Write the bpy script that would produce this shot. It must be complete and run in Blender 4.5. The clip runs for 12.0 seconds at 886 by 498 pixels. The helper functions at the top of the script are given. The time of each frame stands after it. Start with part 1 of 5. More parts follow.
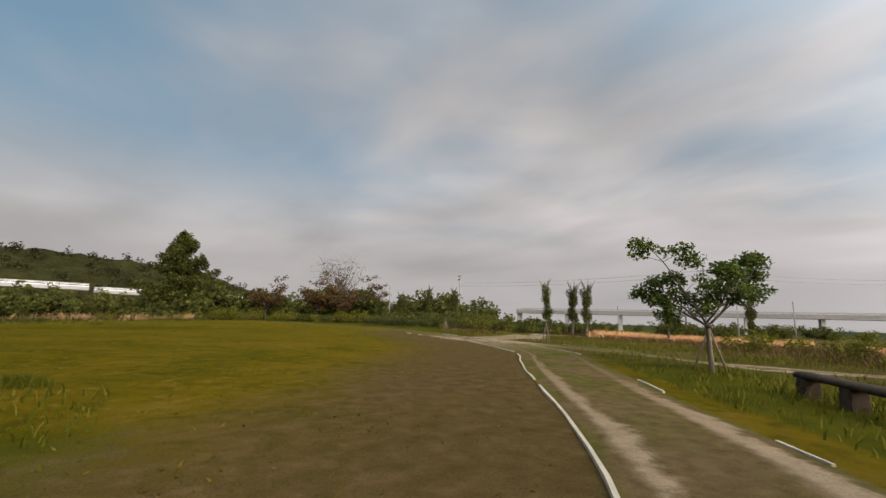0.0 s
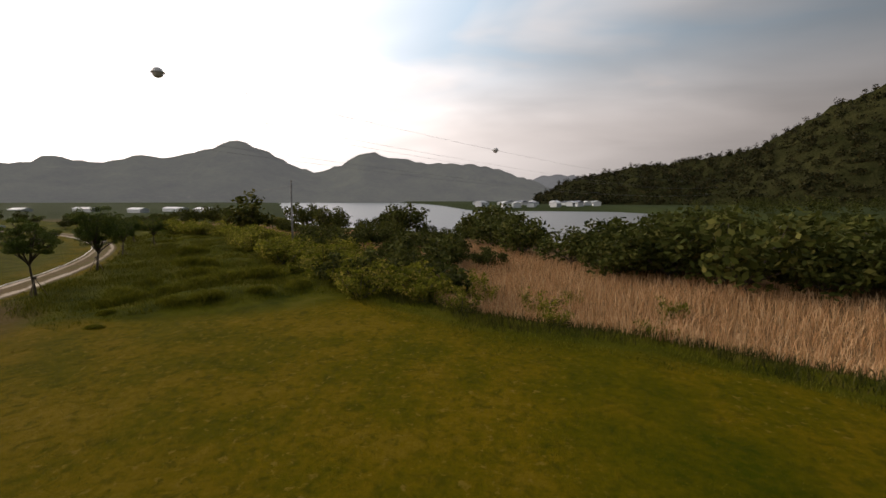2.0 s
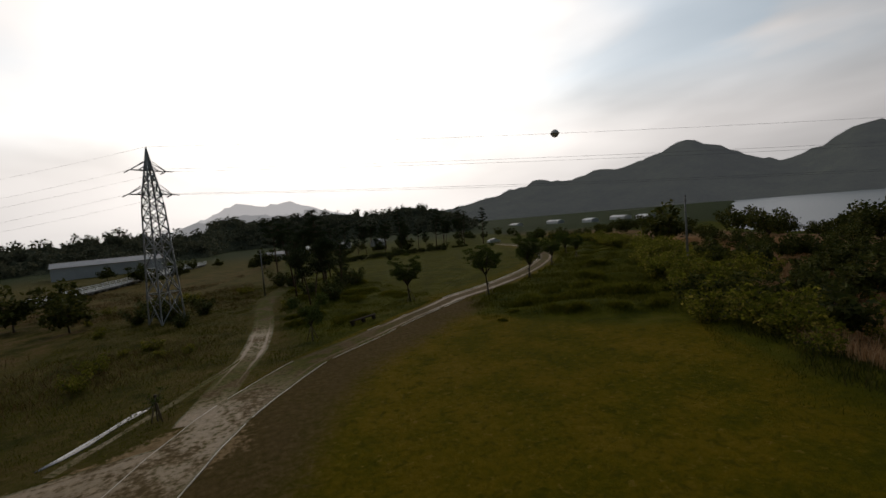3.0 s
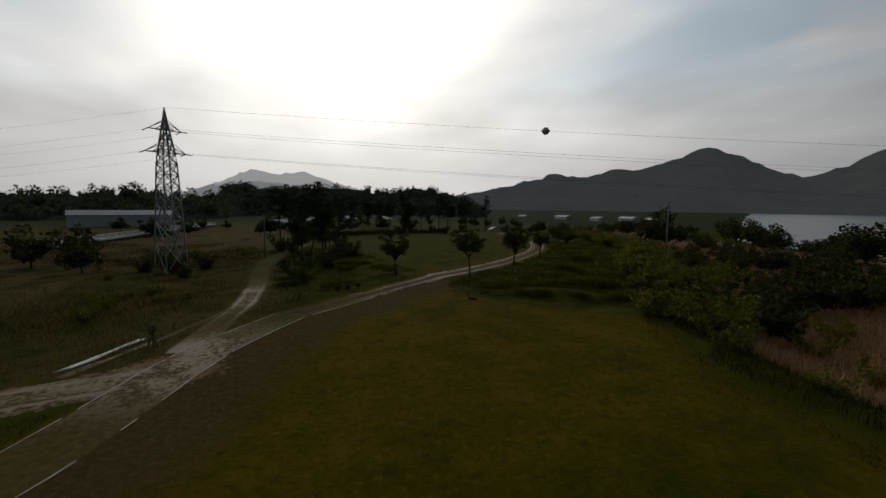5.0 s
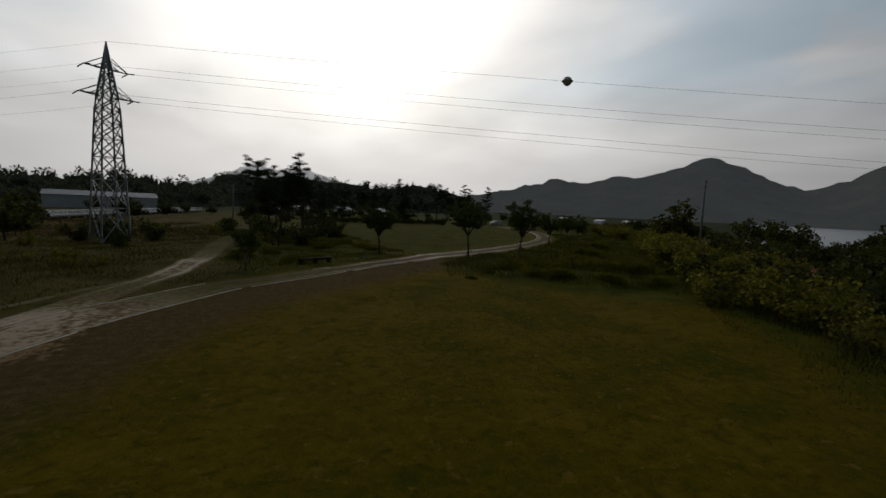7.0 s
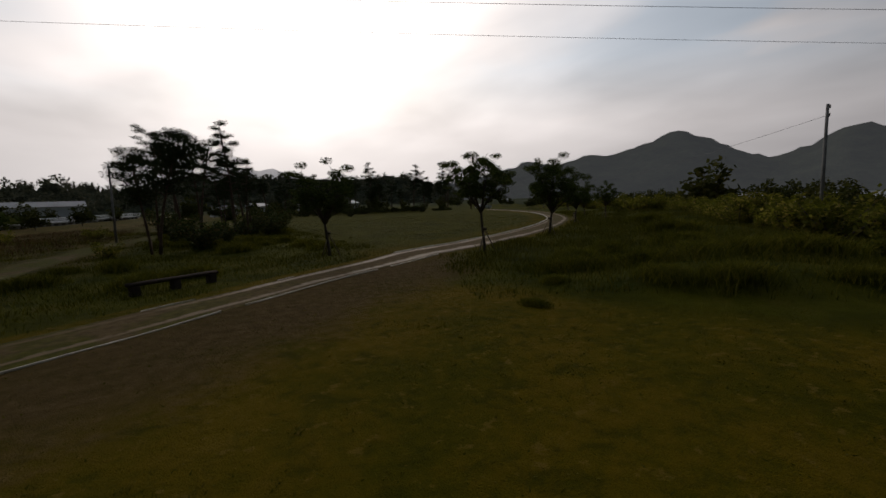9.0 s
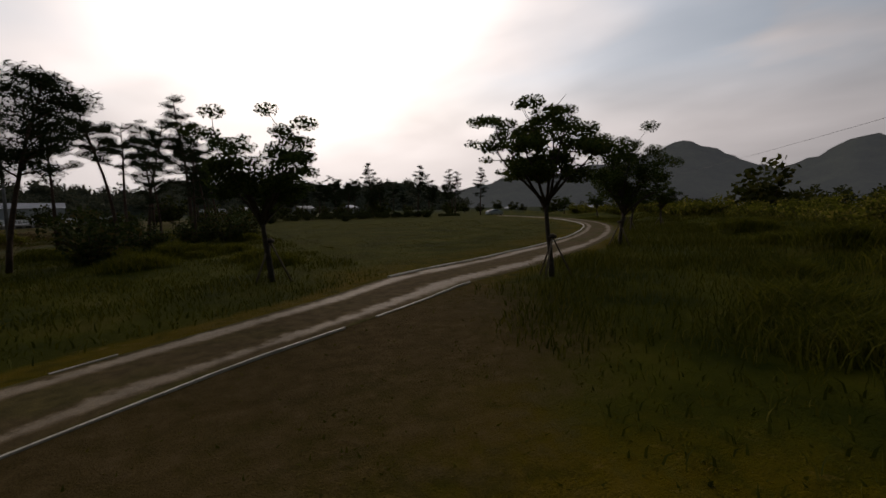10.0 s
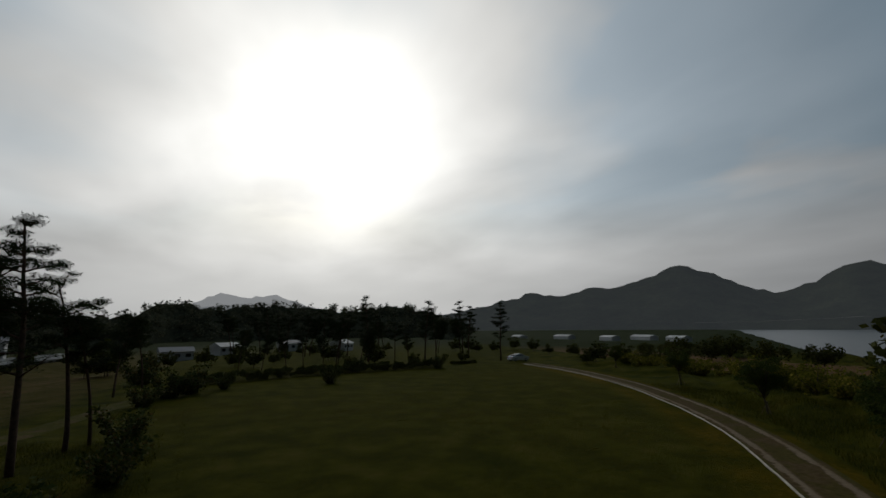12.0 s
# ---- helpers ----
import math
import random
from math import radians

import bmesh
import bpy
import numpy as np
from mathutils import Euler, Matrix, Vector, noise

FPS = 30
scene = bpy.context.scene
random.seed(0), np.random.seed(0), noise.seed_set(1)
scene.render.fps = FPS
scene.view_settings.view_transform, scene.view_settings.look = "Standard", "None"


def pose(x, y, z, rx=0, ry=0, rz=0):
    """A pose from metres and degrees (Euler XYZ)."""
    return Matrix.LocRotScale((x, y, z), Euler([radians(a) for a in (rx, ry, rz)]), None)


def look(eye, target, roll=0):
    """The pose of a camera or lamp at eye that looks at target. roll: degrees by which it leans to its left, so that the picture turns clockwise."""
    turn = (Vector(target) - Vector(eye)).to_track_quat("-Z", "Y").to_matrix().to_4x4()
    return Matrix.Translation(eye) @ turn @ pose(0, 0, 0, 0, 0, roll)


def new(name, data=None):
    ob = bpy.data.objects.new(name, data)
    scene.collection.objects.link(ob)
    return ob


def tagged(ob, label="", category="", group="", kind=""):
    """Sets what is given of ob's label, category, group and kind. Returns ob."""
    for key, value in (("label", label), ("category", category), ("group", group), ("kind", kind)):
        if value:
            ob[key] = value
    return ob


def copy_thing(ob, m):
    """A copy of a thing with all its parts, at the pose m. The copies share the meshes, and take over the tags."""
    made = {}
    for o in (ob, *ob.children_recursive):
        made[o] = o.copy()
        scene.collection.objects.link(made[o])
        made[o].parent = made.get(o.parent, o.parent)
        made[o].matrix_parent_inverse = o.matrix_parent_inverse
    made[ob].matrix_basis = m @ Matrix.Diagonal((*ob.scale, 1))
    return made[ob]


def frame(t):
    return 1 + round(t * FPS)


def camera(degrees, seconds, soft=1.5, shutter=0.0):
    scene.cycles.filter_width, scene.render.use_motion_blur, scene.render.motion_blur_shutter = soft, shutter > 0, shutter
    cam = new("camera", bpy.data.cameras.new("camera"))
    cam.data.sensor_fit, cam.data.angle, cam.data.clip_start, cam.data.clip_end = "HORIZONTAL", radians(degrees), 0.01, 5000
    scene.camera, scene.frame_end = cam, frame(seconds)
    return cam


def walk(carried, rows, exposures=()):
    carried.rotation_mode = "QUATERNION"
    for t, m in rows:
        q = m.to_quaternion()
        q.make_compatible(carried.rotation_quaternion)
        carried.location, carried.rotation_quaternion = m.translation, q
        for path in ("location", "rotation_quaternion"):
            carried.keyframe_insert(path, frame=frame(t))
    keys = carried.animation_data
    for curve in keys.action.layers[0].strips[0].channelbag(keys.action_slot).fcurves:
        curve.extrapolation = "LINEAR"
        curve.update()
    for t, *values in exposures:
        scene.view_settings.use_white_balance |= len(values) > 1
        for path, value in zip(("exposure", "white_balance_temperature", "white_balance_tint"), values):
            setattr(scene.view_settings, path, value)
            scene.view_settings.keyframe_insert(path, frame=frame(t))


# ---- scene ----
cam = camera(89.0, 12.0)
PATH = [
    (0, 26.09, 71.56, 1.26, -46.89, 8.83, 1.75),
    (0.5, 33.11, 78.75, 1.89, -46.16, 8.83, 1.91),
    (0.6, 34.54, 80.22, 2.00, -45.05, 8.88, 2.57),
    (0.7, 35.99, 81.67, 2.11, -42.34, 8.99, 3.28),
    (0.8, 37.45, 83.14, 2.20, -37.33, 9.07, 3.97),
    (0.9, 38.86, 84.64, 2.33, -28.73, 8.99, 4.59),
    (1, 40.25, 86.22, 2.47, -17.62, 8.66, 5.11),
    (1.1, 41.06, 87.70, 2.87, -5.86, 7.44, 6.02),
    (1.2, 41.85, 89.24, 3.31, 5.91, 5.93, 6.87),
    (1.3, 42.61, 90.83, 3.76, 17.67, 4.30, 7.63),
    (1.4, 43.34, 92.46, 4.22, 29.44, 2.64, 8.28),
    (1.5, 44.05, 94.14, 4.69, 41.20, 1.12, 8.77),
    (1.6, 44.73, 96.09, 5.13, 52.94, -0.48, 7.32),
    (1.7, 45.39, 98.13, 5.59, 64.68, -2.08, 5.75),
    (1.8, 46.03, 100.18, 6.05, 76.42, -3.63, 4.04),
    (1.9, 46.62, 102.18, 6.50, 88.16, -5.06, 2.16),
    (2, 47.17, 104.04, 6.96, 99.90, -6.26, 0.11),
    (2.1, 47.46, 105.16, 7.20, 111.39, -6.33, -0.90),
    (2.2, 47.72, 106.21, 7.44, 122.50, -6.21, -2.28),
    (2.3, 47.95, 107.17, 7.67, 133.19, -5.94, -3.73),
    (2.4, 48.07, 108.02, 7.89, 143.28, -5.58, -4.93),
    (2.5, 48.02, 108.72, 8.08, 151.98, -5.18, -5.57),
    (3, 47.83, 112.63, 8.77, 153.12, -3.56, -4.95),
    (3.2, 48.29, 113.68, 9.00, 153.56, -6.45, -1.92),
    (4.8, 47.41, 116.91, 8.51, 154.84, -5.24, 2.48),
    (5, 47.11, 116.83, 8.50, 154.28, -5.48, 0.59),
    (5.5, 46.47, 116.30, 8.31, 152.41, -5.76, -2.95),
    (6, 45.46, 114.86, 7.31, 152.07, -5.64, -3.65),
    (6.5, 43.95, 112.80, 6.47, 152.02, -5.64, -3.46),
    (6.7, 43.36, 111.46, 5.74, 153.07, -5.40, -1.05),
    (8.3, 38.40, 97.02, 3.94, 154.05, -5.53, 8.00),
    (8.5, 37.09, 95.89, 3.84, 154.17, -5.88, 4.69),
    (9, 35.32, 91.17, 3.09, 151.22, -6.37, -1.48),
    (9.5, 33.26, 85.94, 2.45, 151.39, -5.15, -1.27),
    (10, 30.62, 80.54, 2.29, 151.52, -5.36, -0.92),
    (10.5, 27.83, 74.52, 1.91, 150.59, -5.52, -0.34),
    (11, 25.84, 69.66, 2.13, 150.86, -1.60, -0.71),
    (11.5, 24.63, 65.24, 3.95, 151.03, 4.89, -0.15),
    (12, 23.85, 62.35, 6.79, 151.18, 9.92, -0.41),
]


def flown(x, y, z, yaw, pitch, roll):
    """A pose from a place, a heading to the left of +y, a pitch up and a roll."""
    return pose(x, y, z, 0, 0, yaw) @ pose(0, 0, 0, 90 + pitch) @ pose(0, 0, 0, 0, 0, roll)


walk(cam, [(t, flown(*p)) for t, *p in PATH],
     [(0.0, -0.04, 6850, 14), (0.5, -0.24, 6850, 14), (1.0, -0.33, 6850, 14), (1.5, -0.6, 6850, 14), (2.0, -0.85, 7250, 18), (2.5, -1.1, 7000, 15), (3.0, -2.12, 6700, 12), (5.0, -2.66, 6450, 9), (6.5, -2.72, 6450, 9),
      (8.5, -2.52, 6600, 13), (10.0, -2.48, 6800, 18), (10.5, -2.1, 6850, 18), (11.0, -2.28, 6450, 10), (11.5, -2.86, 6300, 7), (12.0, -3.0, 6300, 7)])

# ---- world, sun and exposure ----
SUN_AZ, SUN_EL = 166.5, 25.5


def heading(az, dist, z=0.0, origin=(38.0, 92.0)):
    """A place at a heading to the left of +y and a distance from the middle of the lawn."""
    a = radians(az)
    return Vector((origin[0] - math.sin(a) * dist, origin[1] + math.cos(a) * dist, z))


class Nodes:
    """Short hand for building node trees."""

    def __init__(self, tree):
        self.tree = tree
        tree.nodes.clear()

    def add(self, kind, inputs=None):
        node = self.tree.nodes.new(kind)
        for key, value in (inputs or {}).items():
            self.put(node, key, value)
        return node

    def put(self, node, key, value):
        socket = node.inputs[key]
        if isinstance(value, bpy.types.NodeSocket):
            self.tree.links.new(value, socket)
        elif isinstance(value, bpy.types.Node):
            self.tree.links.new(value.outputs[0], socket)
        else:
            socket.default_value = value

    def math(self, op, a, b=0.0, clamp=False):
        node = self.add("ShaderNodeMath", {0: a, 1: b})
        node.operation, node.use_clamp = op, clamp
        return node.outputs[0]

    def vec(self, op, a, b=(0, 0, 0)):
        node = self.add("ShaderNodeVectorMath", {0: a, 1: b})
        node.operation = op
        return node.outputs["Value"] if op == "DOT_PRODUCT" else node.outputs[0]

    def noise(self, coord, scale, detail=4.0, rough=0.55, w=0.0):
        return self.add("ShaderNodeTexNoise", {"Vector": coord, "Scale": scale, "Detail": detail, "Roughness": rough, "Distortion": w}).outputs["Fac"]

    def ramp(self, fac, stops):
        node = self.add("ShaderNodeValToRGB", {0: fac})
        ends = node.color_ramp.elements
        while len(ends) < len(stops):
            ends.new(0.5)
        for e, (pos, col) in zip(ends, stops):
            e.position = pos
            e.color = (*col, 1) if isinstance(col, tuple) else (col, col, col, 1)
        return node.outputs[0]

    def mix(self, fac, a, b, mode="MIX"):
        node = self.add("ShaderNodeMix")
        node.data_type, node.blend_type = "RGBA", mode
        for key, value in ((0, fac), (6, a), (7, b)):
            if isinstance(value, tuple):
                value = (*value, 1)
            self.put(node, key, value)
        return node.outputs[2]

    def span(self, value, lo, hi):
        node = self.add("ShaderNodeMapRange", {0: value, 1: lo, 2: hi})
        node.interpolation_type = "SMOOTHSTEP"
        return node.outputs[0]

    def attribute(self, name):
        node = self.add("ShaderNodeAttribute")
        node.attribute_name = name
        return node.outputs["Fac"]


world = bpy.data.worlds.new("sky")
scene.world = world
world.use_nodes = True
n = Nodes(world.node_tree)
sky = n.add("ShaderNodeTexSky")
sky.sky_type, sky.sun_disc, sky.sun_elevation, sky.sun_rotation = "NISHITA", False, radians(SUN_EL), radians(360 - SUN_AZ)
sky.altitude, sky.air_density, sky.dust_density, sky.ozone_density = 50.0, 1.2, 2.5, 1.5
way = n.vec("NORMALIZE", n.add("ShaderNodeTexCoord").outputs["Generated"])
xyz = n.add("ShaderNodeSeparateXYZ", {0: way})
high = n.math("MAXIMUM", xyz.outputs[2], 0.0)
flat = n.math("DIVIDE", 1.0, n.math("ADD", high, 0.16))
dome = n.vec("MULTIPLY", way, n.add("ShaderNodeCombineXYZ", {0: flat, 1: flat, 2: 0.0}).outputs[0])
# thin cloud: broad soft veils and a few streaks, thinner to the north
veil = n.noise(n.vec("ADD", dome, (3.1, 7.4, 0.0)), 0.55, 3.0, 0.45, 0.4)
streak = n.noise(n.vec("MULTIPLY", dome, (1.2, 0.8, 1.0)), 0.9, 4.0, 0.5, 0.7)
density = n.math("ADD", n.math("MULTIPLY", veil, 0.7), n.math("MULTIPLY", streak, 0.4))
clear = n.math("MAXIMUM", n.vec("DOT_PRODUCT", way, tuple(Vector((-0.24, 0.62, 0.75)).normalized())), 0.0)
density = n.math("SUBTRACT", density, n.math("MULTIPLY", n.math("POWER", clear, 3.0), 0.26))
cover = n.span(density, 0.36, 0.64)
low = n.span(high, 0.42, 0.12)
cover = n.math("MAXIMUM", n.math("MAXIMUM", cover, low), n.math("MULTIPLY", n.span(xyz.outputs[1], 0.15, -0.35), 0.52))
toward = n.vec("DOT_PRODUCT", way, tuple(Vector((-math.sin(radians(SUN_AZ)) * math.cos(radians(SUN_EL)), math.cos(radians(SUN_AZ)) * math.cos(radians(SUN_EL)), math.sin(radians(SUN_EL))))))
wrap = n.math("MAXIMUM", n.math("DIVIDE", n.math("ADD", toward, 0.3), 1.3), 0.0)
toward = n.math("MAXIMUM", toward, 0.0)
glow = n.math("ADD", n.math("MULTIPLY", n.math("POWER", toward, 60.0), 6.0), n.math("MULTIPLY", n.math("POWER", toward, 7.0), 2.6))
glow = n.math("MULTIPLY", glow, n.math("ADD", 0.84, n.math("MULTIPLY", n.noise(dome, 1.2, 4.0, 0.5, 0.3), 0.32)))
forward = n.math("ADD", 1.0, n.math("MULTIPLY", n.math("POWER", wrap, 1.7), 6.8))
wisp = n.noise(n.vec("MULTIPLY", dome, (1.4, 0.9, 1.0)), 1.1, 4.0, 0.45, 0.25)
broken = n.math("ADD", 0.90, n.math("MULTIPLY", n.math("MULTIPLY", n.math("SUBTRACT", n.math("ADD", n.math("MULTIPLY", wisp, 0.6), n.math("MULTIPLY", veil, 0.4)), 0.45), 1.7), n.span(high, 0.02, 0.25)))
body = n.math("MULTIPLY", n.math("ADD", n.math("MULTIPLY", n.math("ADD", 0.40, n.math("MULTIPLY", density, 0.20)), forward), glow), broken)
cloud = n.vec("SCALE", (1.0, 0.99, 0.985))
cloud_node = cloud.node
n.put(cloud_node, "Scale", body)
tint = n.mix(n.math("POWER", toward, 3.0), (0.98, 0.99, 1.01), (1.03, 0.992, 0.94))
cloud = n.mix(1.0, cloud, tint, "MULTIPLY")
blue = n.vec("SCALE", sky.outputs[0])
n.put(blue.node, "Scale", 0.09)
blue = n.mix(0.6, blue, (0.21, 0.39, 0.53))
lit = n.vec("SCALE", blue)
n.put(lit.node, "Scale", forward)
blue = lit
total = n.mix(cover, blue, cloud)
n.add("ShaderNodeOutputWorld", {0: n.add("ShaderNodeBackground", {0: total, 1: 1.0})})

sun = new("sun", bpy.data.lights.new("sun", "SUN"))
sun.data.energy, sun.data.angle, sun.data.color = 1.0, radians(9.0), (1.0, 0.88, 0.70)
sun.matrix_basis = look(tuple(heading(SUN_AZ, 100, 100 * math.tan(radians(SUN_EL)))), (38.0, 92.0, 0.0))


# ---- materials ----
def material(name, build):
    m = bpy.data.materials.new(name)
    m.use_nodes = True
    nodes = Nodes(m.node_tree)
    out = nodes.add("ShaderNodeOutputMaterial")
    nodes.put(out, 0, build(nodes))
    return m


def surface(nodes, colour, rough=0.8, metal=0.0, relief=None, depth=0.02, spec=0.3):
    shader = nodes.add("ShaderNodeBsdfPrincipled", {"Base Color": colour if not isinstance(colour, tuple) else (*colour, 1), "Roughness": rough, "Metallic": metal, "Specular IOR Level": spec})
    if relief is not None:
        nodes.put(shader, "Normal", nodes.add("ShaderNodeBump", {"Height": relief, "Distance": depth, "Strength": 0.8}))
    return shader


def plain(name, dark, light, scale=6.0, rough=0.75, metal=0.0, depth=0.01, spec=0.3, fine=40.0):
    """Two-scale mottled surface in the thing's own coordinates, a little different on each thing."""
    def build(k):
        at = k.add("ShaderNodeTexCoord").outputs["Object"]
        shift = k.add("ShaderNodeObjectInfo").outputs["Random"]
        at = k.vec("ADD", at, k.add("ShaderNodeCombineXYZ", {0: k.math("MULTIPLY", shift, 37.0), 1: shift, 2: shift}).outputs[0])
        a, b = k.noise(at, scale), k.noise(at, fine, 3.0)
        v = k.math("ADD", k.math("MULTIPLY", a, 0.65), k.math("MULTIPLY", b, 0.35))
        return surface(k, k.ramp(v, [(0.3, dark), (0.7, light)]), rough, metal, b, depth, spec)
    return material(name, build)


def leaf(name, dark, light, yellow, through_light=0.3):
    """Leaves: each its own shade, letting some light through."""
    def build(k):
        geo = k.add("ShaderNodeNewGeometry")
        shade = k.ramp(geo.outputs["Random Per Island"], [(0.0, dark), (0.65, light), (1.0, yellow)])
        var = k.add("ShaderNodeObjectInfo").outputs["Random"]
        shade = k.mix(1.0, shade, k.ramp(var, [(0.0, (0.78, 0.8, 0.75)), (1.0, (1.15, 1.1, 1.0))]), "MULTIPLY")
        front = k.add("ShaderNodeBsdfPrincipled", {"Base Color": shade, "Roughness": 0.8, "Specular IOR Level": 0.08})
        back = k.add("ShaderNodeBsdfTranslucent", {0: shade})
        return k.add("ShaderNodeMixShader", {0: through_light, 1: front, 2: back})
    return material(name, build)


def ground_build(k):
    at = k.add("ShaderNodeTexCoord").outputs["Object"]
    broad, mid, fine, blades = k.noise(at, 0.045, 3.0), k.noise(at, 0.35, 5.0, 0.6), k.noise(at, 3.0, 5.0, 0.65), k.noise(k.vec("MULTIPLY", at, (1.0, 1.0, 0.2)), 38.0, 3.0, 0.7)
    patch = k.math("ADD", k.math("MULTIPLY", broad, 0.45), k.math("ADD", k.math("MULTIPLY", mid, 0.35), k.math("MULTIPLY", fine, 0.25)))
    lawn = k.ramp(patch, [(0.40, (0.042, 0.048, 0.001)), (0.50, (0.087, 0.071, 0.0015)), (0.57, (0.128, 0.087, 0.003)), (0.66, (0.178, 0.117, 0.012))])
    weed = k.span(k.noise(at, 1.7, 5.0, 0.65, 0.6), 0.48, 0.70)
    lawn = k.mix(k.math("MULTIPLY", weed, 0.55), lawn, (0.030, 0.038, 0.002))
    straw = k.span(k.noise(k.vec("ADD", at, (31.0, 17.0, 0.0)), 2.6, 4.0, 0.65), 0.58, 0.68)
    lawn = k.mix(k.math("MULTIPLY", straw, k.math("MULTIPLY", k.span(broad, 0.36, 0.54), 0.8)), lawn, (0.19, 0.125, 0.022))
    lush = k.ramp(mid, [(0.35, (0.030, 0.037, 0.002)), (0.55, (0.074, 0.072, 0.004)), (0.75, (0.115, 0.090, 0.014))])
    soil = k.ramp(fine, [(0.3, (0.074, 0.048, 0.017)), (0.55, (0.114, 0.074, 0.028)), (0.75, (0.152, 0.102, 0.046))])
    sand = k.ramp(fine, [(0.3, (0.20, 0.128, 0.060)), (0.7, (0.36, 0.242, 0.128))])
    reed = k.ramp(fine, [(0.3, (0.13, 0.072, 0.030)), (0.7, (0.27, 0.16, 0.075))])
    masks = {m: k.attribute(m) for m in ("soil", "sand", "reed", "lush", "wood")}
    ragged = k.math("MULTIPLY", k.math("SUBTRACT", k.math("ADD", k.math("MULTIPLY", mid, 0.6), k.math("MULTIPLY", fine, 0.6)), 0.6), 1.6)
    cut = lambda m, lo, hi: k.span(k.math("ADD", masks[m], k.math("MULTIPLY", ragged, k.span(masks[m], 0.02, 0.35))), lo, hi)  # noqa: E731
    colour = k.mix(cut("lush", 0.3, 0.7), lawn, lush)
    colour = k.mix(cut("reed", 0.35, 0.65), colour, reed)
    colour = k.mix(k.math("MULTIPLY", cut("soil", 0.15, 1.1), 0.95), colour, soil)
    colour = k.mix(cut("sand", 0.4, 0.62), colour, sand)
    colour = k.mix(masks["wood"], colour, (0.035, 0.045, 0.016))
    colour = k.mix(0.55, colour, k.ramp(blades, [(0.3, 0.35), (0.7, 1.0)]), "MULTIPLY")
    relief = k.math("ADD", k.math("MULTIPLY", blades, 0.4), k.math("MULTIPLY", fine, 0.8))
    return surface(k, colour, 0.95, 0.0, relief, 0.2, 0.02)


M_GROUND = material("ground", ground_build)


def path_build(k, grassy):
    at = k.add("ShaderNodeTexCoord").outputs["Object"]
    across = k.attribute("across")
    mid, fine, grit = k.noise(at, 0.5, 4.0), k.noise(at, 3.5, 5.0, 0.65), k.noise(at, 45.0, 2.0)
    wander = k.math("MULTIPLY", k.math("SUBTRACT", k.math("ADD", mid, k.math("MULTIPLY", fine, 0.7)), 0.85), 0.9)
    side = k.math("ABSOLUTE", k.math("ADD", across, k.math("MULTIPLY", wander, 0.22)))
    rut = k.math("SUBTRACT", 1.0, k.math("DIVIDE", k.math("ABSOLUTE", k.math("SUBTRACT", side, 0.62)), k.math("MULTIPLY", k.attribute("wear"), 0.26)))
    rut = k.math("MULTIPLY", k.span(k.math("ADD", rut, k.math("MULTIPLY", wander, 1.8)), 0.1, 0.8), k.math("MINIMUM", k.attribute("wear"), 1.0))
    rut = k.math("MULTIPLY", rut, k.math("SUBTRACT", 1.0, k.math("MULTIPLY", k.attribute("faint"), k.span(across, 0.1, -0.2))))
    earth = k.ramp(fine, [(0.3, (0.066, 0.044, 0.017)), (0.7, (0.126, 0.084, 0.036))])
    sand = k.ramp(k.math("ADD", k.math("MULTIPLY", fine, 0.6), k.math("MULTIPLY", grit, 0.4)), [(0.3, (0.15, 0.10, 0.05)), (0.7, (0.30, 0.21, 0.12))])
    green = k.ramp(fine, [(0.3, (0.036, 0.041, 0.003)), (0.7, (0.088, 0.078, 0.008))])
    if grassy:
        earth = k.mix(k.span(mid, 0.35, 0.55), earth, green)
    tuft = k.span(k.math("SUBTRACT", mid, k.math("MULTIPLY", rut, 0.5)), 0.42, 0.56)
    bare = k.math("MULTIPLY", k.attribute("bare"), k.span(k.math("ADD", k.math("MULTIPLY", fine, 0.5), k.math("MULTIPLY", mid, 0.5)), 0.41, 0.55))
    colour = k.mix(k.math("MAXIMUM", rut, bare), k.mix(k.math("MULTIPLY", tuft, k.math("SUBTRACT", 1.3, k.attribute("wear"), True)), earth, green), sand)
    edge = k.span(k.math("ADD", k.math("ABSOLUTE", across), k.math("MULTIPLY", wander, 0.3)), 0.86, 0.98)
    colour = k.mix(k.math("MULTIPLY", edge, 0.9 if grassy else 0.55), colour, green)
    grown = k.math("MULTIPLY", k.attribute("grown"), k.span(k.math("ADD", across, k.math("MULTIPLY", wander, 0.3)), -0.92, -0.62))
    colour = k.mix(grown, colour, k.ramp(fine, [(0.3, (0.062, 0.047, 0.010)), (0.7, (0.112, 0.078, 0.022))]))
    colour = k.mix(0.35, colour, k.ramp(grit, [(0.3, 0.5), (0.7, 1.0)]), "MULTIPLY")
    relief = k.math("ADD", k.math("MULTIPLY", fine, 0.7), k.math("MULTIPLY", grit, 0.3))
    gloss = k.math("MAXIMUM", rut, bare)
    return surface(k, colour, k.math("SUBTRACT", 0.95, k.math("MULTIPLY", gloss, 0.36)), 0.0, relief, 0.05, k.math("ADD", 0.04, k.math("MULTIPLY", gloss, 0.15)))


